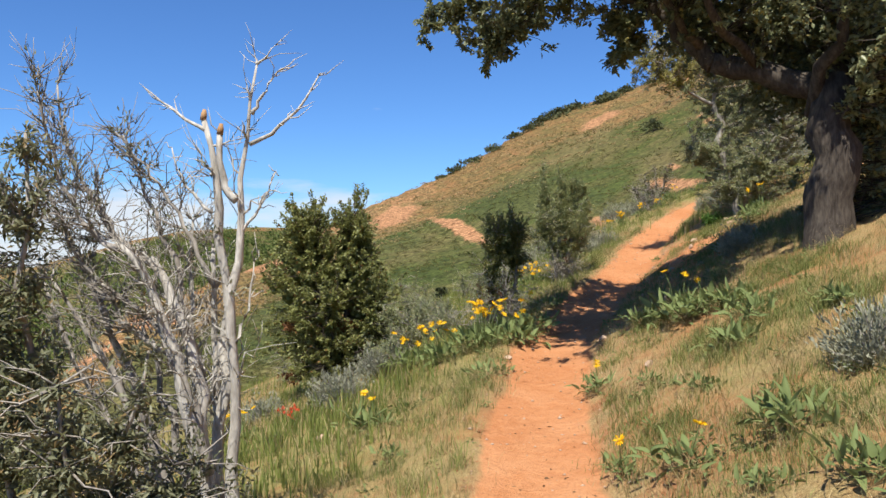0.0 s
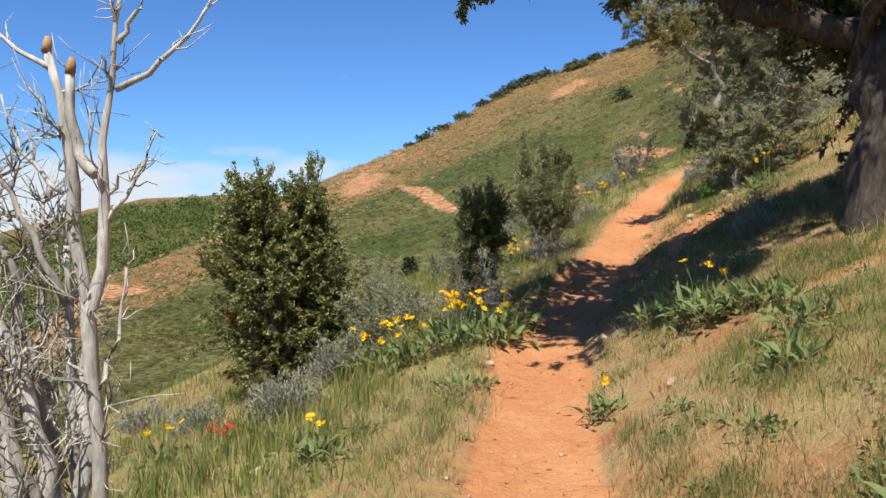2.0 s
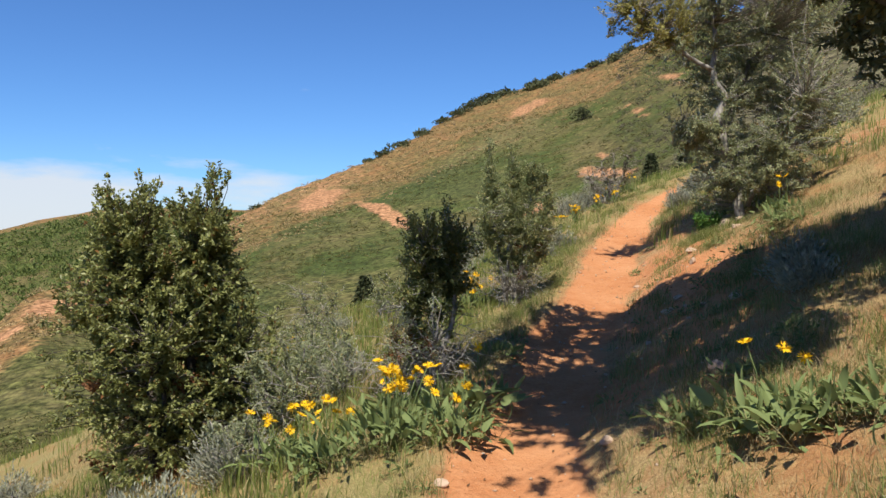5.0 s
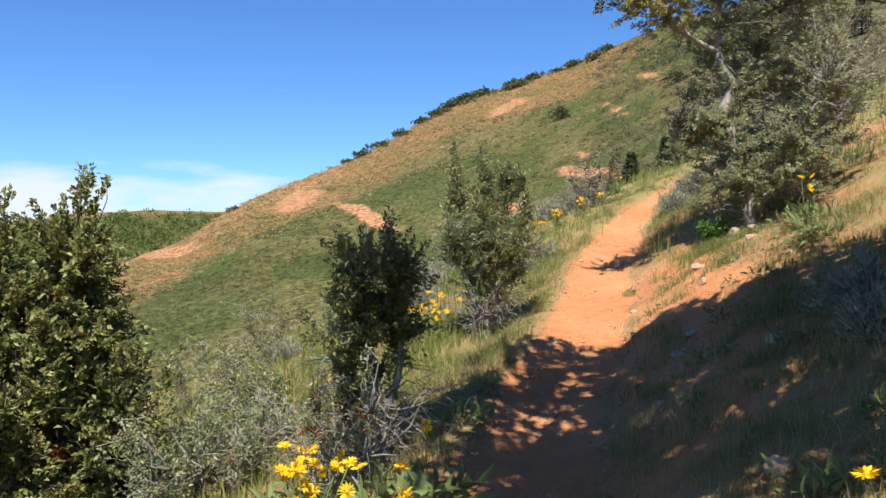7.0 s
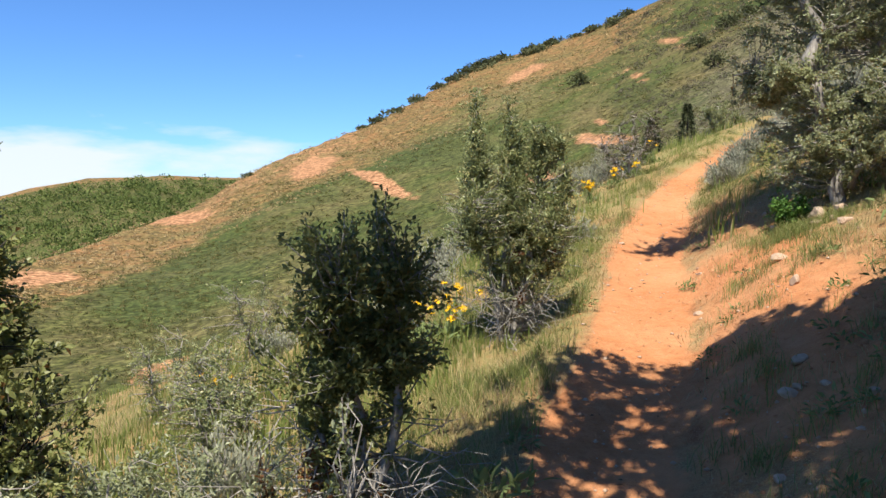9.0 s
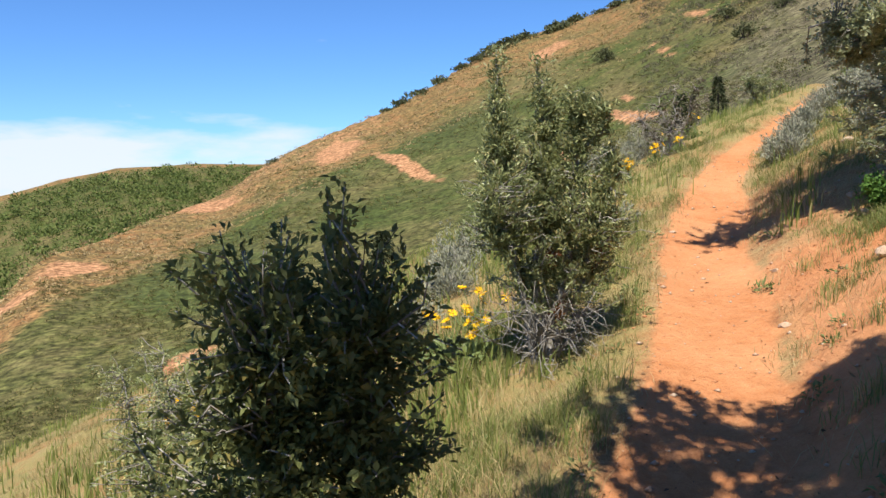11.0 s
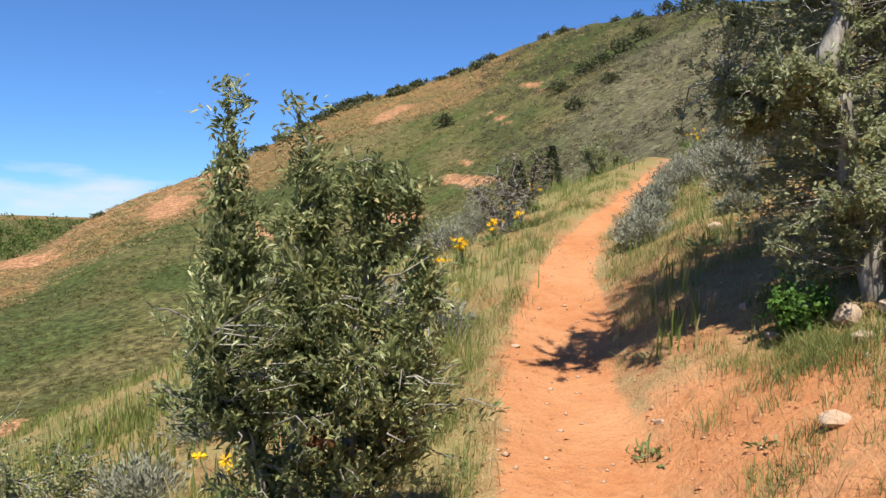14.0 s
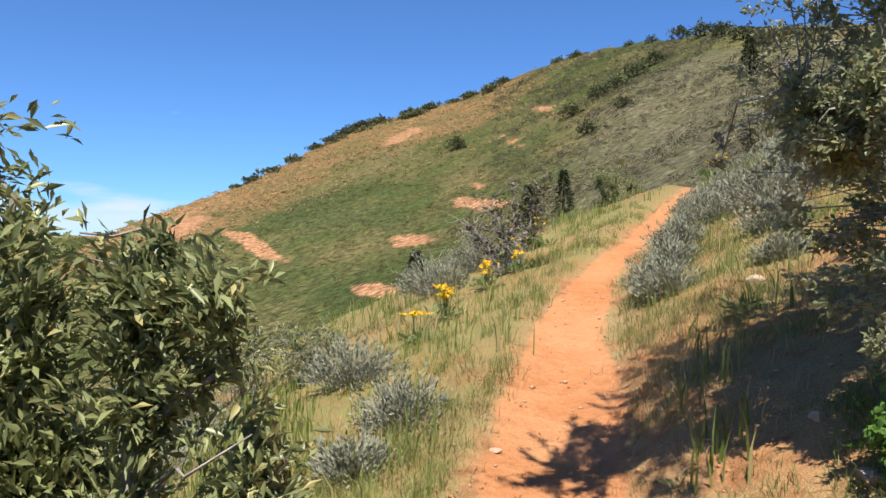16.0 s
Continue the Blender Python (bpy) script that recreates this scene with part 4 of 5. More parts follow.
def rock(x, y, a, b, c, turn=0.0, sink=0.3):
    bm = bmesh.new()
    bmesh.ops.create_icosphere(bm, subdivisions=3, radius=1.0)
    k = rng.uniform(0, 9)
    flats = [(Vector(rng.normal(size=3)).normalized(), rng.uniform(0.55, 0.85)) for _ in range(11)]
    for v in bm.verts:
        q = v.co.normalized()
        d = 1 + 0.16 * noise.noise(q * 1.6 + Vector((k, k, 0)))
        for n0, far0 in flats:
            d = min(d, far0 / max(0.05, q.dot(n0)))
        d += 0.05 * noise.noise(q * 6 + Vector((0, k, k)))
        v.co = Vector((q.x * a * d, q.y * b * d, q.z * c * d)) * 1.1
    me = bpy.data.meshes.new("rock")
    bm.to_mesh(me)
    bm.free()
    ob = part("rock", me, STONE)
    ob.location = ground_at(x, y, c * (1 - 2 * sink) * 0.8)
    ob.rotation_euler = (rng.normal() * 0.15, rng.normal() * 0.15, turn)
    tagged(ob, "pale weathered stone half sunk in red soil", "rock", "stones on the bank")


for rx, ry, a, b, c, turn in [(3.3, 12.2, 0.075, 0.05, 0.04, 0.2), (3.98, 13.0, 0.06, 0.07, 0.075, 0.5), (4.1, 12.85, 0.09, 0.06, 0.05, 1.0), (3.85, 12.35, 0.065, 0.05, 0.04, 0.1), (2.68, 12.1, 0.045, 0.04, 0.025, 0.7), (3.04, 11.45, 0.03, 0.03, 0.045, 0.3),
                              (3.82, 12.7, 0.06, 0.05, 0.045, 1.4), (2.85, 14.7, 0.03, 0.04, 0.015, 0.6), (3.75, 13.25, 0.04, 0.05, 0.03, 0.0), (2.3, 10.0, 0.045, 0.04, 0.025, 0.4), (2.58, 9.3, 0.05, 0.05, 0.03, 1.1), (2.45, 9.6, 0.035, 0.04, 0.025, 0.2),
                              (-1.15, 6.55, 0.06, 0.05, 0.04, 0.5), (1.3, 6.05, 0.045, 0.035, 0.03, 0.9), (2.5, 10.3, 0.05, 0.04, 0.04, 0.6), (0.35, 7.5, 0.05, 0.035, 0.02, 0.2), (5.0, 15.9, 0.07, 0.06, 0.05, 0.2), (1.25, 7.75, 0.045, 0.04, 0.03, 0.4), (1.9, 7.9, 0.06, 0.05, 0.05, 0.8)]:
    rock(rx, ry, a, b, c, turn)


# ---- grass, straw, pebbles ----
def blades(name, x, y, high, mat, label, wide=0.0035, lean=0.35):
    """Grass: one bent blade at each place."""
    m = len(x)
    z = height(x, y) - 0.01
    a = rng.uniform(0, 2 * np.pi, m)
    h = high * rng.uniform(0.55, 1.2, m)
    l = h * rng.uniform(0.05, lean, m)
    c, s = np.cos(a), np.sin(a)
    fx = rng.uniform(0, 2 * np.pi, m)
    wx, wy = np.cos(fx) * wide, np.sin(fx) * wide
    root = np.stack([x, y, z], 1)
    w = np.stack([wx, wy, np.zeros(m)], 1)
    mid = root + np.stack([c * l * 0.35, s * l * 0.35, h * 0.6], 1)
    tip = root + np.stack([c * l * 1.3, s * l * 1.3, h], 1)
    v = np.stack([root - w, root + w, mid + w * 0.8, mid - w * 0.8, tip], 1).reshape(-1, 3)
    o = np.arange(m)[:, None] * 5
    me = mesh_of(name, v, o + [3, 2, 4], o + [0, 1, 2, 3])
    return tagged(part(name, me, mat), label, "grass", "", "stuff")


def tufts(count, box, keep, per, spread):
    x, y = rng.uniform(box[0], box[1], count), rng.uniform(box[2], box[3], count)
    ok = rng.random(count) < keep(x, y)
    x, y = x[ok], y[ok]
    size = np.repeat(rng.uniform(0.6, 1.3, len(x)), per)
    return np.repeat(x, per) + rng.normal(size=len(x) * per) * spread, np.repeat(y, per) + rng.normal(size=len(x) * per) * spread, size


def off(x, y):
    return x - trail_x(y)


cutbank = lambda x, y: step(0.2, 0.5, off(x, y)) * step(2.2, 1.0, off(x, y)) * step(7.2, 8.8, y) * step(15.5, 13, y)  # noqa: E731
clear = lambda x, y: step(0.0, 0.2, np.abs(off(x, y) + 0.06 * wave(x, y, 0.4, 3)) - trail_half(y))  # noqa: E731
patchy = lambda x, y: np.clip(0.45 + 0.8 * wave(x, y, 0.55, 5), 0.06, 1)  # noqa: E731
gx1, gy1, g1 = tufts(8600, (-4.5, 7.5, 0.2, 20), lambda x, y: clear(x, y) * patchy(x, y) * (1 - 0.85 * cutbank(x, y)), 30, 0.06)
blades("grass", gx1, gy1, 0.092 * g1, GRASS, "mixed green and dry bunch grass", 0.0015, 1.0)
gx2, gy2, g2 = tufts(10500, (-2.5, 7.5, 1.5, 24), lambda x, y: step(0.02, 0.13, -off(x, y) - trail_half(y)) * step(-2.6, -1.1, off(x, y)) * (0.45 + 0.55 * step(7.5, 9.5, y)) * np.clip(0.6 + 0.7 * wave(x, y, 0.4, 2), 0.1, 1), 18, 0.035)
blades("tall_grass", gx2, gy2, 0.165 * g2 * (1 - 0.25 * step(13, 16, gy2)), GREEN_GRASS, "tall green grass along the trail's lower edge", 0.0018, 0.75)
gx3, gy3, g3 = tufts(9000, (-4, 6, 0.2, 16), lambda x, y: clear(x, y) * np.clip(0.5 - 0.8 * wave(x, y, 0.6, 5), 0.03, 1) * (1 - 0.75 * cutbank(x, y)), 20, 0.065)
blades("dead_grass", gx3, gy3, 0.1 * g3, STRAW, "dead straw-coloured grass and litter", 0.0015, 1.7)
gx4, gy4, g4 = tufts(9000, (-14, 16, 13, 44), lambda x, y: step(0.15, 0.5, np.abs(off(x, y)) - trail_half(y)) * np.clip(0.5 + 0.6 * wave(x, y, 1.6, 2), 0.1, 1), 8, 0.07)
gxa, gya, ga = tufts(5200, (-6, 2, 5, 17.5), lambda x, y: step(-1.0, -1.5, off(x, y)) * step(-6.5, -4.5, off(x, y)) * np.clip(0.55 + 0.7 * wave(x, y, 0.8, 2), 0.08, 1), 12, 0.07)
gx4, gy4, g4 = np.concatenate([gx4, gxa]), np.concatenate([gy4, gya]), np.concatenate([g4, ga * 0.75])
blades("slope_grass", gx4, gy4, 0.22 * g4, GREEN_GRASS, "green grass on the slope beyond", 0.006)
gx5, gy5, g5 = tufts(3600, (-1.5, 6.5, 1, 20), lambda x, y: clear(x, y) * step(-1.4, -0.9, off(x, y)) * step(3.2, 1.8, off(x, y)) * np.clip(0.3 + 0.9 * wave(x, y, 0.5, 8), 0.04, 1) * (1 - 0.6 * cutbank(x, y)), 34, 0.05)
gxb, gyb, gb = tufts(420, (1.6, 4.2, 7.0, 11.5), lambda x, y: step(0.4, 0.6, off(x, y)) * np.clip(0.35 + 0.9 * wave(x, y, 0.35, 3), 0.05, 1), 34, 0.05)
gx9, gy9, g9 = tufts(1500, (-0.8, 2.2, 8.8, 16), lambda x, y: step(-0.5, -0.75, off(x, y)) * step(-2.4, -1.5, off(x, y)) * np.clip(0.5 + 0.8 * wave(x, y, 0.4, 1), 0.05, 1), 34, 0.045)
gx5, gy5, g5 = np.concatenate([gx5, gx9, gxb]), np.concatenate([gy5, gy9, gyb]), np.concatenate([g5, g9 * 0.95, gb])
blades("bunch_grass", gx5, gy5, 0.115 * g5, BUNCH_GRASS, "thick clumps of green bunch grass", 0.0017, 0.9)

gx6, gy6, g6 = tufts(1150, (0.6, 4.2, 1.8, 10), lambda x, y: clear(x, y) * step(0.35, 0.6, off(x, y)) * step(2.6, 1.8, off(x, y)) * (1 - 0.6 * cutbank(x, y)) * np.clip(0.62 - 0.6 * step(6.4, 8.0, y) + 1.1 * wave(x, y, 0.28, 6), 0.02, 1), 110, 0.08)
gx7, gy7, g7 = tufts(1500, (2.5, 4.8, 11.3, 13.8), lambda x, y: step(0.4, 1.1, off(x, y)) * step(1.9, 1.2, off(x, y)) * np.clip(0.2 + 0.9 * wave(x, y, 0.2, 7), 0.08, 1) * step(11.0, 12.6, y), 60, 0.045)
gx8, gy8, g8 = tufts(4200, (3.6, 11.5, 14.6, 25), lambda x, y: step(0.02, 0.16, off(x, y) - trail_half(y)) * step(3.6, 2.4, off(x, y)) * np.clip(0.45 + 0.8 * wave(x, y, 0.45, 3), 0.03, 1), 40, 0.06)
gx6, gy6, g6 = np.concatenate([gx6, gx7, gx8]), np.concatenate([gy6, gy7, gy8]), np.concatenate([g6, g7 * 1.05, g8 * 1.15])
blades("bank_grass", gx6, gy6, 0.092 * g6, BUNCH_GRASS, "dense green grass clumps on the bank", 0.0016, 1.0)

m = 2600
hx, hy = rng.uniform(-1.6, 4.6, m), rng.uniform(2, 14, m)
ok = rng.random(m) < clear(hx, hy) * np.where(off(hx, hy) > 0, step(2.4, 1.6, off(hx, hy)), 0.5 * step(-1.8, -1.0, off(hx, hy))) * np.clip(0.35 + 0.9 * wave(hx, hy, 0.5, 9), 0.03, 1) * (1 - 0.6 * cutbank(hx, hy))
hx, hy = hx[ok], hy[ok]
hs = rng.uniform(0.03, 0.085, len(hx))
per = 24
d = rng.normal(size=(len(hx) * per, 3))
d[:, 2] = np.abs(d[:, 2]) * 0.8
d /= np.linalg.norm(d, axis=1)[:, None]
b = Build()
b.leaves(np.repeat(np.stack([hx, hy, height(hx, hy)], 1), per, 0) + d * np.repeat(hs, per)[:, None] * rng.uniform(0.2, 1, (len(d), 1)), d + rng.normal(size=d.shape) * 0.4, np.repeat(hs, per) * rng.uniform(0.4, 0.8, len(d)), np.repeat(hs, per) * rng.uniform(0.14, 0.26, len(d)), 0.3, 0.15)
tagged(part("low_herbs", b.mesh("low_herbs"), BALSAM_LEAF), "low leafy herbs among the grass", "herbs", "", "stuff")
for _ in range(18):
    sy = rng.uniform(7.6, 14.2)
    r = rng.uniform(0.014, 0.036)
    rock(float(trail_x(sy)) + rng.uniform(0.4, 1.9), sy, r * 1.3, r, r * 0.7, rng.uniform(0, 3), 0.35)

m = 4500
px, py = rng.uniform(-1, 5.5, m), rng.uniform(2, 18, m)
keep = (np.abs(off(px, py)) < 0.55) | (rng.random(m) < cutbank(px, py)) | (rng.random(m) < 0.06)
px, py = px[keep], py[keep]
b = Build()
base = np.array([(0, 0, 1), (1, 0, 0), (0, 1, 0), (-1, 0, 0), (0, -1, 0), (0, 0, -1)], float)
tri = [(0, 1, 2), (0, 2, 3), (0, 3, 4), (0, 4, 1), (5, 2, 1), (5, 3, 2), (5, 4, 3), (5, 1, 4)]
for qx, qy in zip(px, py):
    r = 0.004 + 0.016 * rng.random() ** 3
    v = base * r * rng.uniform(0.6, 1.4, (6, 3)) * (1, 1, 0.6)
    b.put(v + ground_at(qx, qy, r * 0.2), tri)
tagged(part("pebbles", b.mesh("pebbles"), STONE), "small stones scattered over the dirt", "pebbles", "", "stuff")


m = 17000
px, py = rng.uniform(-1, 5.5, m), rng.uniform(2, 18, m)
px[:7000], py[:7000] = rng.uniform(1.8, 4.8, 7000), rng.uniform(9.0, 14.5, 7000)
keep = (rng.random(m) < cutbank(px, py) * np.clip(0.5 + 0.9 * wave(px, py, 0.3, 6), 0.1, 1)) | ((np.abs(off(px, py)) > 0.3) & (np.abs(off(px, py)) < 0.6) & (rng.random(m) < 0.8)) | (rng.random(m) < 0.05)
px, py = px[keep], py[keep]
b = Build()
for qx, qy in zip(px, py):
    r = 0.003 + 0.014 * rng.random() ** 4
    b.put(base * r * rng.uniform(0.6, 1.4, (6, 3)) * (1, 1, 0.55) + ground_at(qx, qy, r * 0.05), tri)
tagged(part("soil_clods", b.mesh("soil_clods"), CLOD), "loose clods of red soil on the bank", "soil", "", "stuff")
m = 2600
px, py = rng.uniform(-0.6, 5.5, m), rng.uniform(2, 18, m)
keep = np.abs(off(px, py)) < 0.7
px, py = px[keep], py[keep]
b = Build()
b.leaves(np.stack([px, py, height(px, py) + 0.006], 1), rng.normal(size=(len(px), 3)) * (1, 1, 0.08), 0.01 + 0.035 * rng.random(len(px)) ** 2, 0.006 + 0.008 * rng.random(len(px)), 0.3)
tagged(part("leaf_litter", b.mesh("leaf_litter"), DEBRIS), "dead leaf and twig scraps on the trail", "litter", "", "stuff")


# ---- the hillside beyond ----
def clumps(name, cx, cy, size, mat, label, per=26, tall=0.8, category="scrub", big=1.0):
    """Low scrub: each clump a dome of many small sprays."""
    m = len(cx)
    cz = height(cx, cy)
    d = rng.normal(size=(m * per, 3))
    d[:, 2] = np.abs(d[:, 2])
    d /= np.linalg.norm(d, axis=1)[:, None]
    s = np.repeat(size, per)[:, None]
    at = np.repeat(np.stack([cx, cy, cz], 1), per, 0) + d * s * (1, 1, tall) * rng.uniform(0.35, 1.0, (m * per, 1))
    b = Build()
    b.leaves(at, d + rng.normal(size=d.shape) * 0.5, s[:, 0] * rng.uniform(0.4, 0.75, len(at)) * big, s[:, 0] * rng.uniform(0.25, 0.45, len(at)) * big, 0.3)
    return tagged(part(name, b.mesh(name), mat), label, category, "", "stuff")


def on_hill(count, a0, a1, s0, s1, keep=None):
    a, s = rng.uniform(a0, a1, count), rng.uniform(s0, s1, count)
    d = foot_far(a) + s * (crest_far(a) - foot_far(a))
    x, y = HUB[0] + d * np.sin(np.radians(a)), HUB[1] + d * np.cos(np.radians(a))
    free = np.ones(count, bool)
    for patch in SCARS:
        free &= inside(patch, x, y) > 1.1
    if keep is not None:
        free &= rng.random(count) < keep(a, s, x, y)
    return x[free], y[free], d[free]


x, y, d = on_hill(17000, -34, 24, 0.0, 0.85, lambda a, s, x, y: np.clip(0.45 + 1.3 * wave(x, y, 9, 4), 0.05, 1) * np.clip((0.95 - s) * 1.6, 0.15, 1))
clumps("hill_scrub", x, y, 0.16 + 0.0019 * d * rng.uniform(0.4, 1.9, len(d)), HILL_LEAF, "low green scrub covering the hillside", 26, 0.7, big=0.6)
x, y, d = on_hill(6000, 15, 38, 0.1, 0.95, lambda a, s, x, y: np.clip(0.45 + 0.9 * wave(x, y, 6, 1), 0.05, 1) * step(0.1, 0.22, s + (a - 20) * 0.01))
clumps("grey_brush", x, y, 0.2 + 0.0032 * d * rng.uniform(0.4, 1.6, len(d)), BRUSH_LEAF, "grey-brown leafless brush on the hillside", 34, 0.85, big=0.55)
x, y, d = on_hill(2200, -30, 24, 0.55, 1.0)
clumps("dry_tussocks", x, y, 0.25 + 0.002 * d * rng.uniform(0.6, 1.4, len(d)), STRAW, "dry tussocks on the upper slope", 12, 0.5)
a, d = rng.uniform(-34, -9, 2500), rng.uniform(300, 596, 2500)
x, y = HUB[0] + d * np.sin(np.radians(a)), HUB[1] + d * np.cos(np.radians(a))
ok = rng.random(len(a)) < np.where(d > 575, 0.35, 1.0)
clumps("far_wood", x[ok], y[ok], 1.6 + 4.2 * rng.random(ok.sum()) ** 2, WOOD_LEAF, "leafy green wood on the far ridge", 30, 0.85, "wood", 0.6)


x, y, d = on_hill(900, -4.5, 16, 0.93, 0.985, lambda a, s, x, y: np.clip(0.1 + 1.2 * wave(x, y, 7, 2), 0.03, 1))
clumps("ridge_oaks", x, y, rng.uniform(0.8, 2.6, len(d)), HAZED_RIDGE_LEAF, "dark oak scrub along the skyline", 22, 1.0)


def far_bush(name, a, s, r, h, mat, label, tufts_per=60):
    a, crest = float(a), s > 0.97
    s = min(s, 0.975)
    d = float(foot_far(a) + s * (crest_far(a) - foot_far(a)))
    x, y = HUB[0] + d * math.sin(radians(a)), HUB[1] + d * math.cos(radians(a))
    r, h = r * 0.75, h * 0.68
    thing = tagged(empty_at(name, x, y, -0.4 * h if crest else -0.1), label, "bush", "bushes on the hillside")
    w, b = Build(), Build()
    for _ in range(5):
        w.tube(bend((0, 0, 0), (rng.normal() * r * 0.5, rng.normal() * r * 0.5, h * rng.uniform(0.5, 0.9)), 4, 0.06), [0.16, 0.12, 0.08, 0.04], 5)
    m = tufts_per * 8
    q = rng.normal(size=(m, 3))
    q[:, 2] = np.abs(q[:, 2])
    q /= np.linalg.norm(q, axis=1)[:, None]
    lump = 1 + 0.3 * np.sin(q[:, :1] * 5 + a) * np.sin(q[:, 1:2] * 4 + d) + 0.2 * np.sin(q[:, 2:] * 6)
    at = q * (r, r, h) * lump * rng.uniform(0.55, 1.0, (m, 1)) + (0, 0, 0.1 * h)
    b.leaves(at, q + rng.normal(size=q.shape) * 0.6, r * rng.uniform(0.14, 0.3, m), r * rng.uniform(0.1, 0.2, m), 0.3)
    part("woody_stem", w.mesh("woody_stem"), BARK, thing)
    part("crown", b.mesh("crown"), mat, thing)


for a, s, r, h in [(12.6, 0.58, 3.8, 5.0), (21.2, 0.42, 2.6, 4.0), (20.2, 0.55, 3.4, 4.5), (22.0, 0.62, 3.6, 5.0), (23.2, 0.66, 3.6, 4.5), (24.4, 0.72, 4.0, 5.0), (25.6, 0.78, 4.0, 5.0), (27.2, 0.97, 4.0, 5.5), (28.6, 0.95, 4.5, 6.0), (25.4, 1.0, 3.2, 5.0), (24.0, 1.0, 2.4, 4.0),
                   (20.6, 1.0, 4.5, 4.5), (19.4, 1.0, 3.6, 3.5), (15.8, 1.0, 4.6, 4.0), (13.6, 1.0, 5.5, 3.6), (12.4, 1.0, 4.0, 3.2), (6.2, 1.0, 7.5, 6.0), (5.2, 1.0, 6.5, 5.0), (7.4, 0.99, 6.5, 5.0), (4.2, 1.0, 5.0, 4.0), (3.2, 1.0, 5.0, 3.6), (1.8, 1.0, 5.0, 3.4), (0.4, 1.0, 4.5, 3.2), (-0.9, 1.0, 4.0, 3.0), (9.6, 0.99, 6.0, 4.0), (10.8, 0.99, 5.0, 3.6), (-2.0, 1.0, 3.0, 2.4), (-9.6, 0.99, 2.6, 2.4), (29.8, 0.9, 4.2, 6.0), (23.5, 0.5, 2.4, 3.2), (31, 0.85, 4, 5), (32.5, 0.8, 4, 5)]:
    far_bush("hill_bush", a, s, r, h, HAZED_RIDGE_LEAF, "dark rounded oak bush on the hillside")


def fir(a, d, high, wide):
    x, y = HUB[0] + d * math.sin(radians(a)), HUB[1] + d * math.cos(radians(a))
    thing = tagged(empty_at("fir_tree", x, y, -0.3), "small dark pointed fir tree on the hillside", "tree", "firs on the hillside")
    w, b = Build(), Build()
    w.tube([(0, 0, 0), (0, 0, high * 0.5), (0, 0, high)], [wide * 0.07, wide * 0.04, 0.01], 6)
    m = 1300
    t = rng.random(m) ** 0.75
    tier = np.floor(t * 13) / 13
    ang = rng.uniform(0, 2 * np.pi, m)
    reach = wide * 0.5 * (1.03 - tier) * rng.uniform(0.35, 1.05, m) * (1 + 0.2 * np.sin(ang * 3 + tier * 20))
    at = np.stack([np.cos(ang) * reach, np.sin(ang) * reach, high * (0.05 + 0.95 * t) - reach * 0.25], 1)
    way = np.stack([np.cos(ang), np.sin(ang), -0.15 + rng.normal(size=m) * 0.2], 1)
    b.leaves(at, way, wide * rng.uniform(0.1, 0.2, m), wide * 0.05, 0.2, 0.2)
    part("trunk", w.mesh("trunk"), BARK, thing)
    part("crown", b.mesh("crown"), NEEDLE, thing)


for a, d, high, wide in [(17.2, 95, 4.8, 2.9), (19.4, 91, 4.9, 2.4), (9.9, 86, 5.2, 3.0), (-2.6, 90, 5.0, 3.7), (31.2, 157, 7.6, 3.9)]:
    fir(a, d, high, wide)

# shrubs on the near slope
woody("twiggy_shrub", 4.3, 19.4, [((0, 0, -0.1), (-0.2, 0, 0.8), 0.02, 0.006), ((0, 0, -0.1), (0.4, 0, 1.05), 0.02, 0.006), ((0, 0, -0.1), (0.1, 0.3, 1.0), 0.02, 0.006), ((0, 0, -0.1), (-0.4, 0.2, 0.5), 0.02, 0.006)],
      [((0.25, 0, 0.75), (0.4, 0.4, 0.36), 110), ((-0.25, 0, 0.5), (0.38, 0.4, 0.33), 100)], BRUSH_LEAF, GREY_BARK, "twiggy half-bare purple-grey shrub", "shrub", 0.05, 0.02, 5, 260)
woody("leafy_shrub", 9.2, 28.0, [((0, 0, -0.1), (-0.4, 0, 0.85), 0.04, 0.012), ((0, 0, -0.1), (0.42, 0, 0.8), 0.04, 0.012), ((0, 0, -0.1), (0.05, 0.2, 1.0), 0.04, 0.012)],
      [((0, 0, 0.72), (0.56, 0.5, 0.33), 240), ((0.05, 0, 0.36), (0.54, 0.46, 0.26), 170)], MAHOGANY_LEAF, GREY_BARK, "rounded grey-green shrub beside the trail", "shrub", 0.05, 0.023, 18, 60)
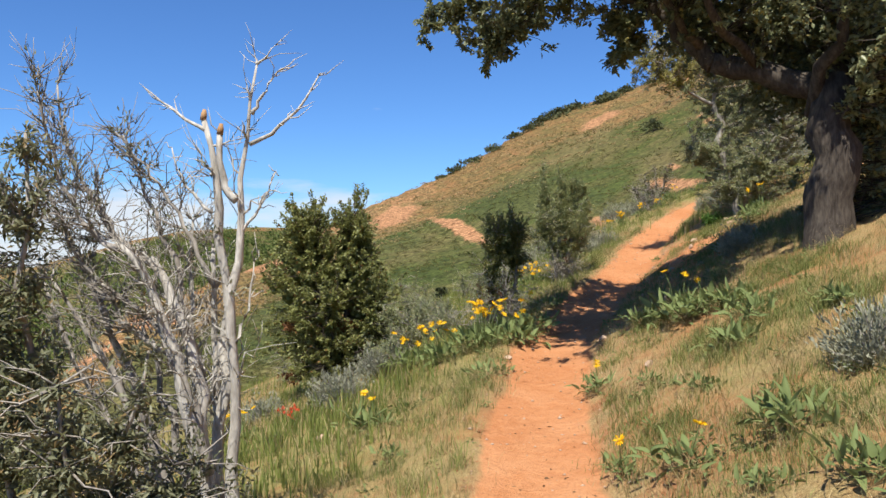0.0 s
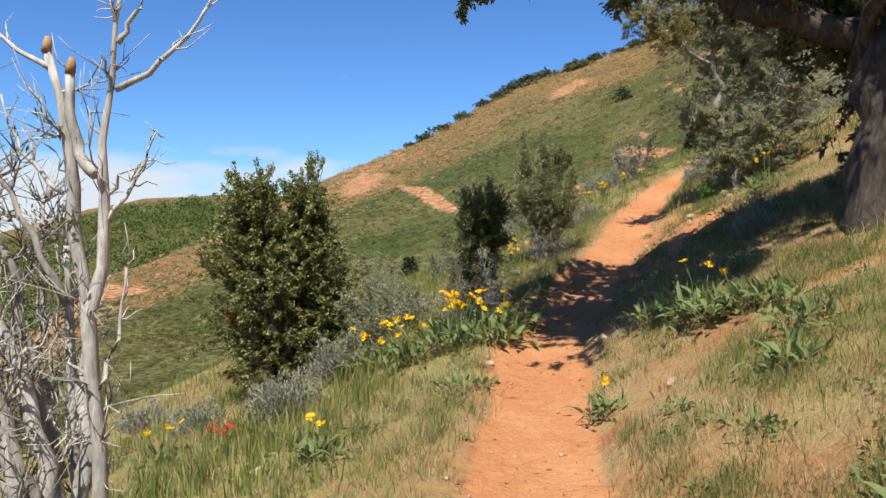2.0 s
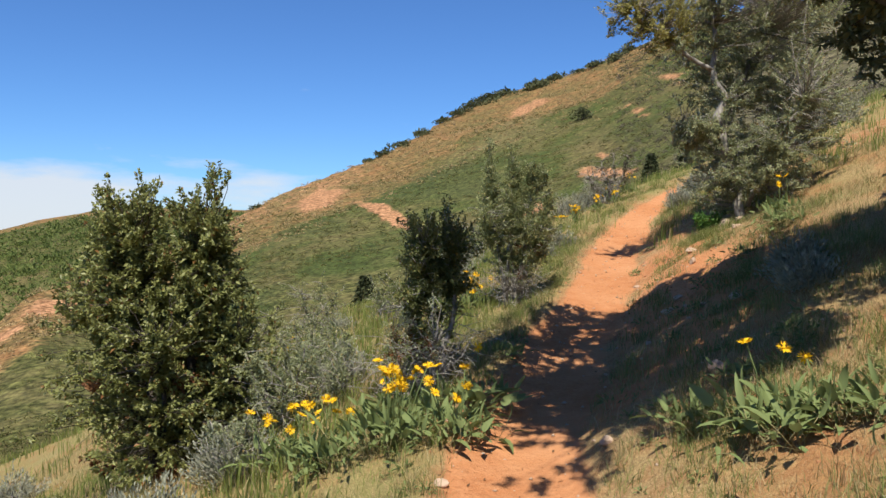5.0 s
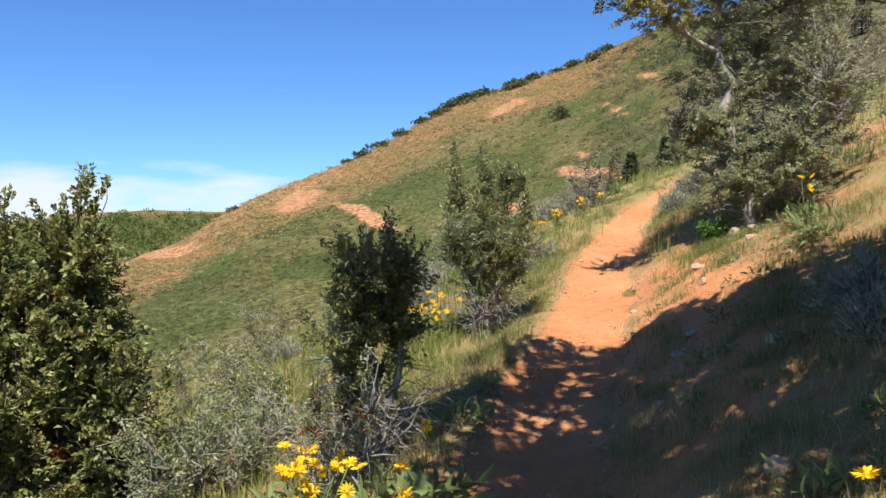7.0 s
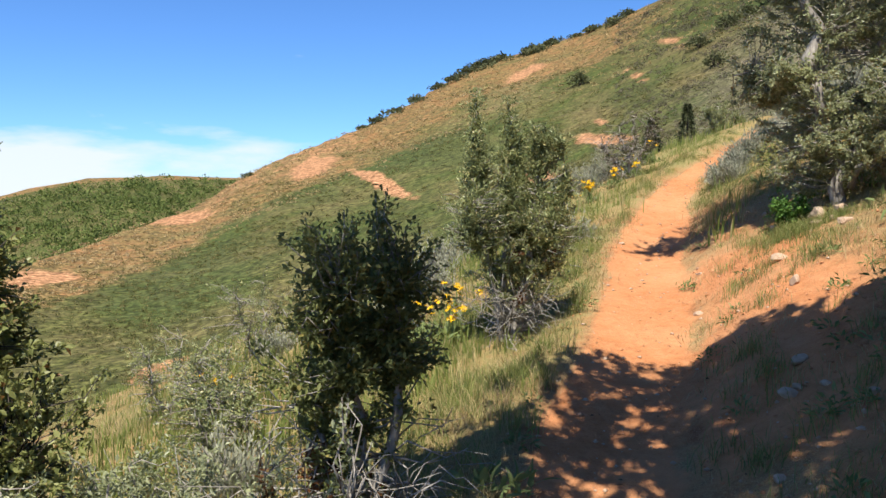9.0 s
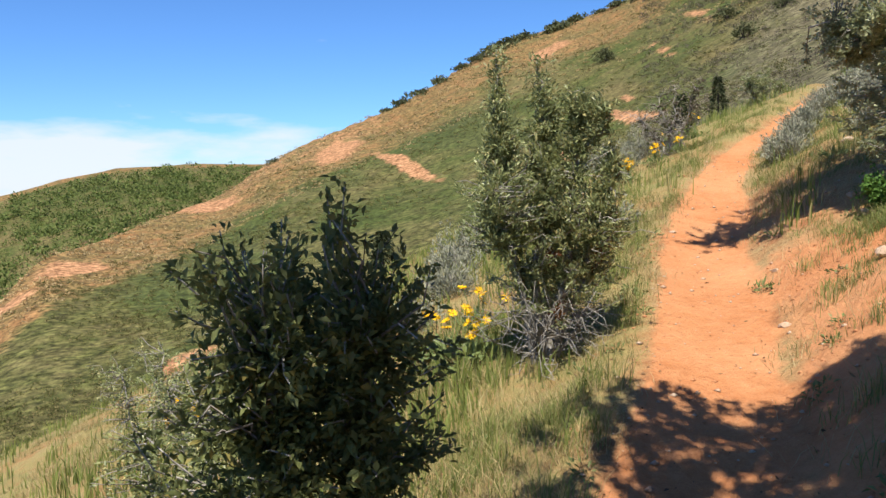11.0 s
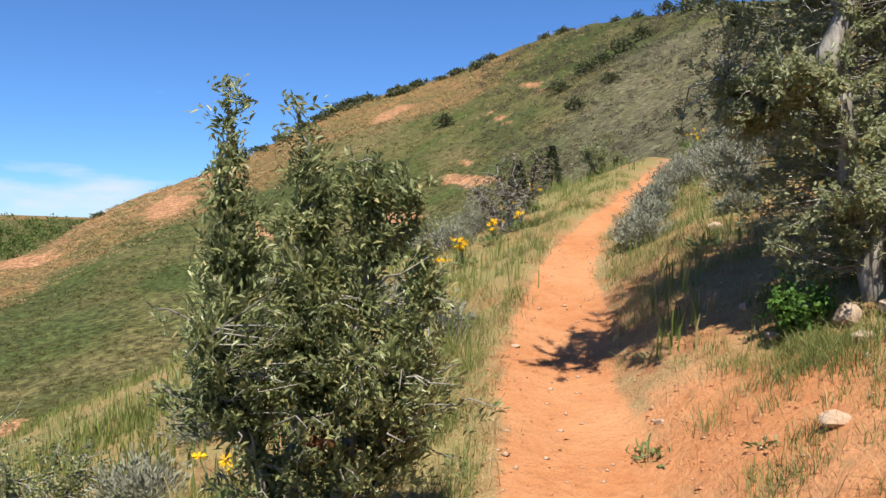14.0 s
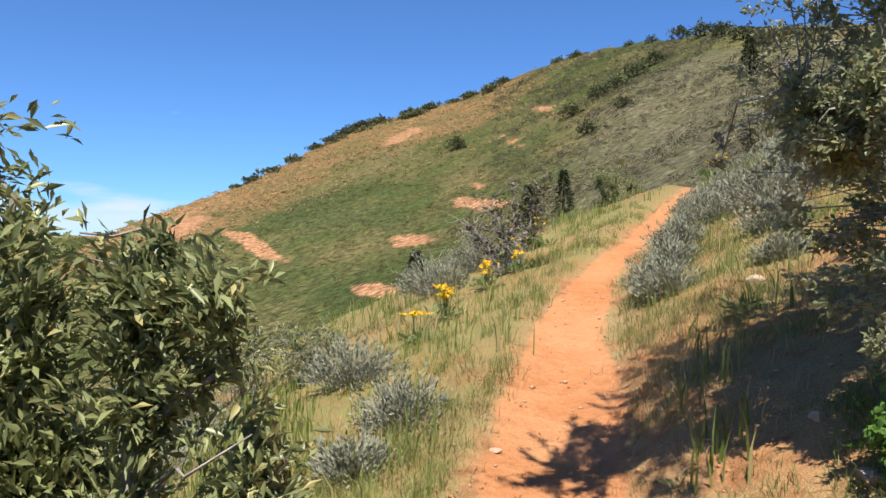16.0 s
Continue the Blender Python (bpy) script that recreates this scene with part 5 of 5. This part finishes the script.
for hx, hy, r in [(0.02, 14.4, 0.42), (-0.9, 13.2, 0.5), (-1.6, 14.4, 0.6), (-1.15, 16.7, 0.7), (1.6, 17.9, 0.5), (2.1, 17.5, 0.4), (-0.55, 11.6, 0.42), (-0.75, 10.3, 0.4), (-2.9, 13.5, 0.6)]:
    woody("slope_shrub", hx, hy, [((0, 0, -0.1), (-0.3 * r, 0, r), 0.014, 0.004), ((0, 0, -0.1), (0.5 * r, 0.1, r), 0.014, 0.004), ((0, 0, -0.1), (0.1, 0.4 * r, 1.2 * r), 0.014, 0.004)],
          [((0, 0, 0.75 * r), (0.8 * r, 0.8 * r, 0.6 * r), 110)], MAHOGANY_LEAF, GREY_BARK, "pale leafy shrub on the slope below the trail", "shrub", 0.03, 0.013, 16, 60, group="slope shrubs")
woody("green_shrub", 3.82, 13.15, [((0, 0, -0.1), (-0.08, 0, 0.2), 0.01, 0.004), ((0, 0, -0.1), (0.12, 0, 0.2), 0.01, 0.004)], [((0, 0, 0.14), (0.2, 0.18, 0.12), 80)], SPRING_LEAF, BARK, "low bright green leafy shrub under the oak", "shrub", 0.035, 0.022, 14, 5)
woody("twiggy_shrub", 0.25, 9.12, [((0, 0, -0.1), (-0.15, 0, 0.5), 0.014, 0.004), ((0, 0, -0.1), (0.15, -0.1, 0.45), 0.014, 0.004)], [((-0.05, -0.05, 0.5), (0.27, 0.25, 0.25), 80)], PALE_LEAF, GREY_BARK, "half-bare shrub with pale twigs and rusty leaves", "shrub", 0.028, 0.012, 12, 45, skirt=30, limb_leaf=0.5,
      extra=[(RUST_LEAF, lambda p: np.sin(p[:, 0] * 30) + np.sin(p[:, 1] * 25) > 0.5, "rusty dead leaves")])
for hx, hy, r in [(-0.75, 9.7, 0.7), (-0.4, 10.0, 0.55), (-0.95, 8.95, 0.4)]:
    woody("twiggy_shrub", hx, hy, [((0, 0, -0.1), (-0.35 * r, 0, 0.9 * r), 0.012, 0.004), ((0, 0, -0.1), (0.3 * r, -0.1, r), 0.012, 0.004), ((0, 0, -0.1), (0.05, 0.3 * r, 0.8 * r), 0.012, 0.004), ((0, 0, -0.1), (0.1, -0.4 * r, 0.6 * r), 0.01, 0.004)],
          [((0, 0, 0.75 * r), (0.45 * r, 0.45 * r, 0.35 * r), int(90 * r))], PALE_LEAF, GREY_BARK, "half-bare shrub of pale tangled twigs", "shrub", 0.03, 0.013, 22, 24, skirt=8, limb_leaf=1.0, group="twiggy shrubs")
